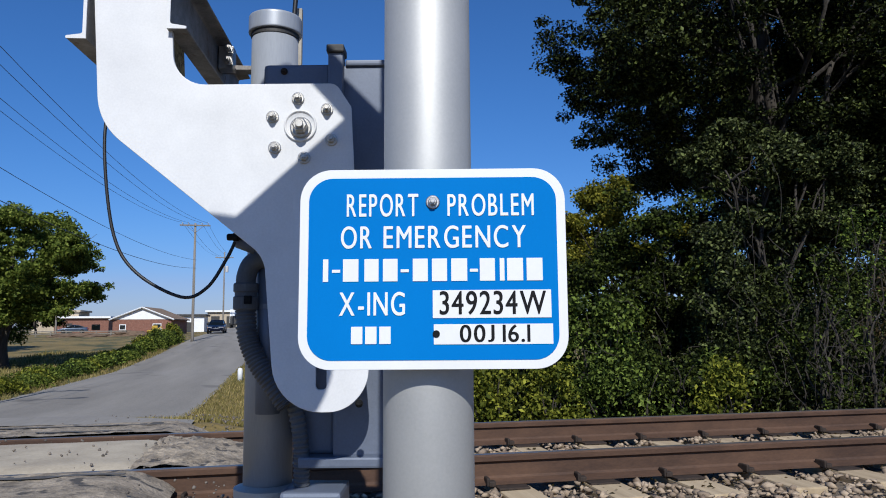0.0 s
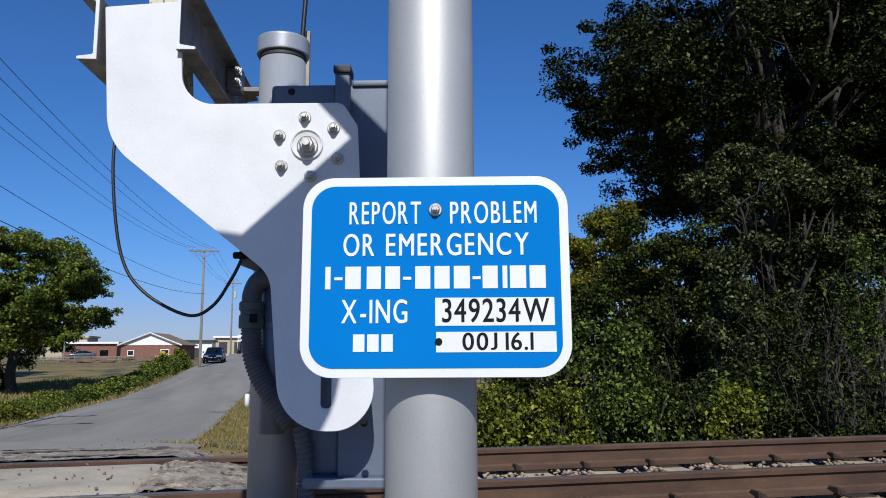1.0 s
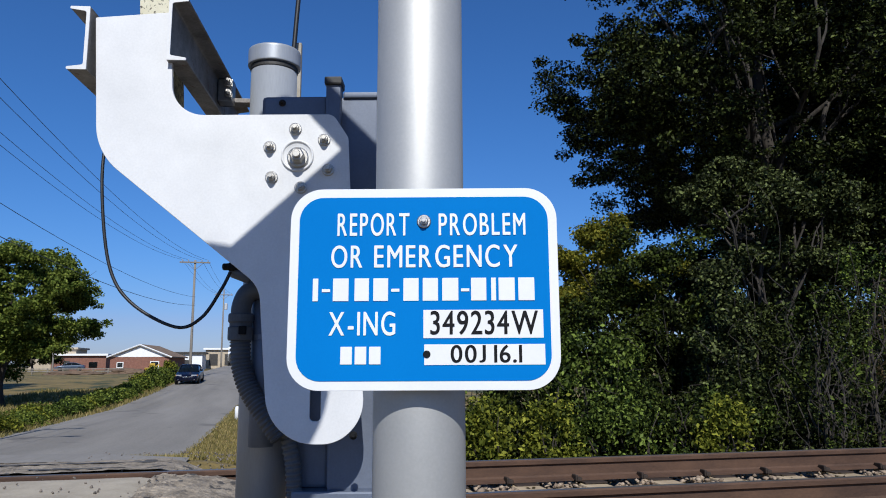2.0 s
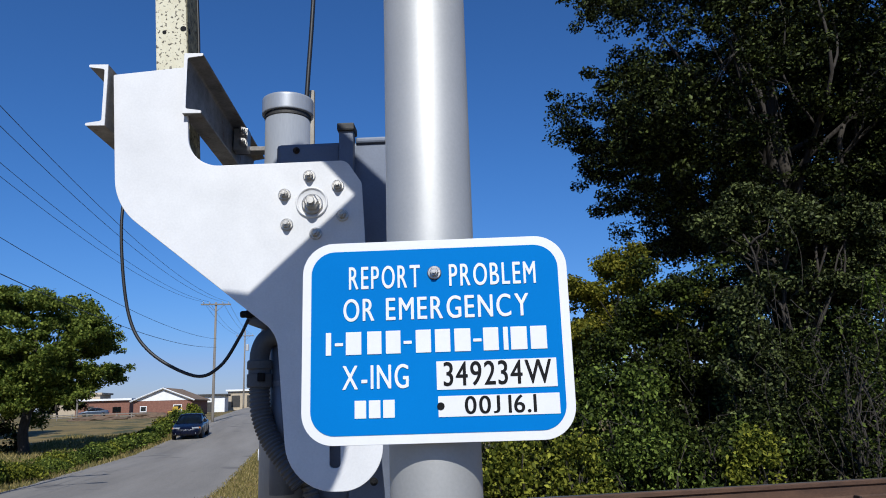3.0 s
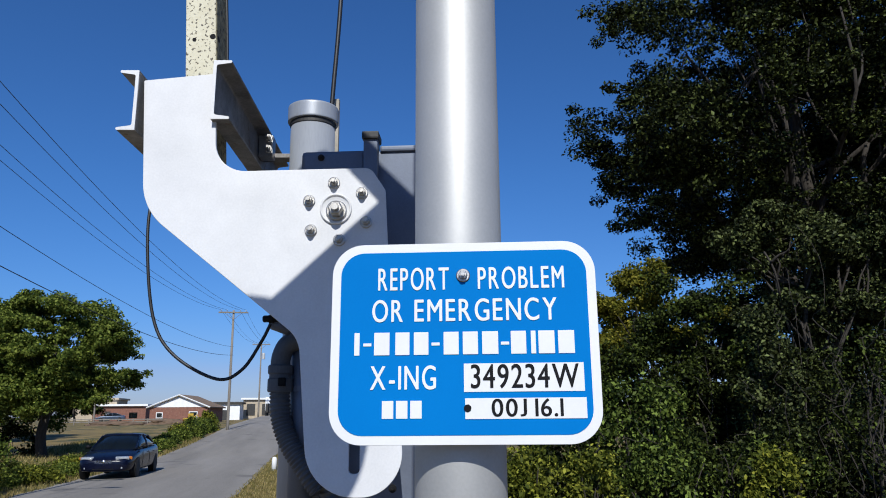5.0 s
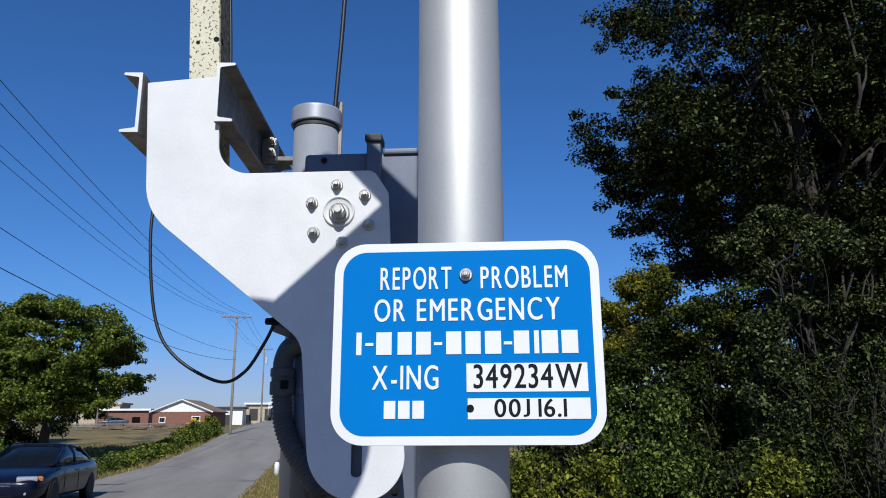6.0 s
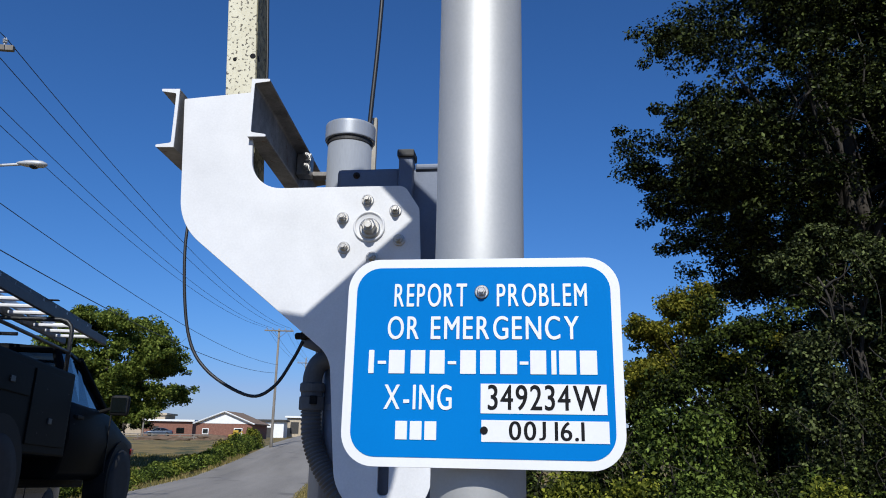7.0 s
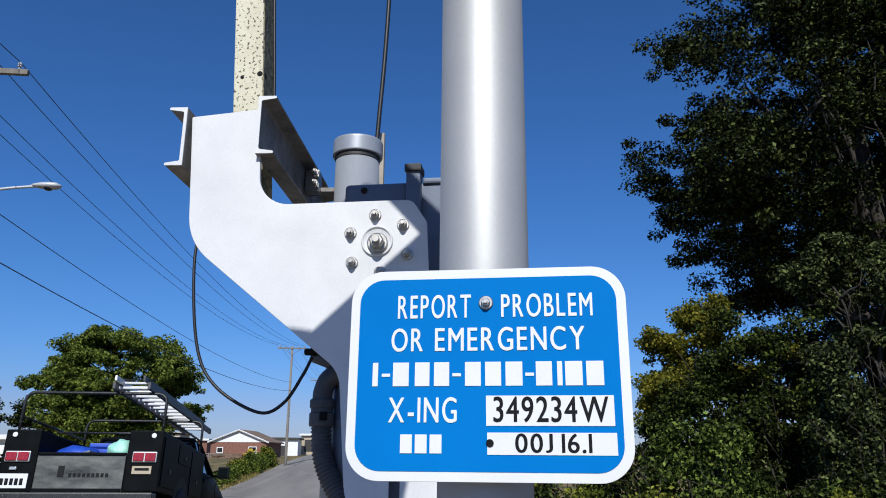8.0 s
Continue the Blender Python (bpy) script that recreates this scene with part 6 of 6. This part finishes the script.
        for k in range(15):
            y = y0 + 0.15 + 0.305 * k
            if y < y1 - 0.05:
                part("rung", bm_tube([(rails[0], y, z + 0.04), (rails[1], y, z + 0.04)], 0.021, 8), LADDER_RUNG, ladder, "aluminium rung")
            if y < y1 - 0.5:
                part("rung", bm_tube([(rails[0] + 0.03, y + 0.08, z + 0.125), (rails[1] - 0.03, y + 0.08, z + 0.125)], 0.021, 8), LADDER_RUNG, ladder, "aluminium rung")
    for y in (-2.42, -0.08):
        part("strap", bm_box(0.22, 0.76, y - 0.02, y + 0.02, 2.105, 2.115), PLASTIC, t, "black strap over the ladder")
    return t, add_wheels(t, (-1.32, 1.85), 1.016, 0.39, 0.25)


def motions():
    """Both vehicles roll along the road; their wheels turn with them."""
    def ride(vehicle, wheels, x, times, ys, heading, base):
        rows, spins = [], []
        for t in np.arange(0, 8.01, 0.1):
            t = float(round(t, 1))
            y = float(np.interp(t, times, ys))
            a, b = (y + base, y - base)
            za, zb = road_z(a), road_z(b)
            pitch = math.degrees(math.atan2(za - zb, 2 * base))
            z = (za + zb) / 2 + 0.025
            rows.append((t, SITE @ pose(x, y, z, 0, 0, heading) @ pose(0, 0, 0, pitch if heading == 0 else -pitch)))
            spins.append((t, y))
        walk(vehicle, rows)
        for wheel, m, r in wheels:
            key, last = [], None
            sign = 1 if heading == 0 else -1
            for t, y in spins:
                key.append((t, m @ pose(0, 0, 0, -math.degrees(sign * (y - ys[0]) / r))))
            walk(wheel, key)

    ride(NAVY, NAVY_WHEELS, -7.0, (0, 1, 2.5, 3.5, 4.5, 6.0, 6.5, 8.0), (83.0, 72.0, 54.6, 43.4, 32.3, 19.5, 16.6, 7.6), 180, 1.4)
    ride(TRUCK, TRUCK_WHEELS, -3.9, (0, 6.5, 6.8, 7.0, 7.4, 8.0), (-44.0, 3.4, 5.5, 6.7, 8.7, 12.0), 0, 1.6)

build_ground()
build_road()
build_crossing()
build_mast()
build_sign()
build_gate()
build_far_end()
build_poles()
PARKED, PARKED_WHEELS = sedan("parked_car", on_site(-34.6, 135, None, 100), "blue-grey parked car behind the lawn", SILVER_BLUE)
NAVY, NAVY_WHEELS = sedan("navy_car", Matrix(), "dark navy four-door car driving along the road", NAVY_PAINT)
TRUCK, TRUCK_WHEELS = service_truck()
build_greenery()
build_ballast()
build_track()
motions()
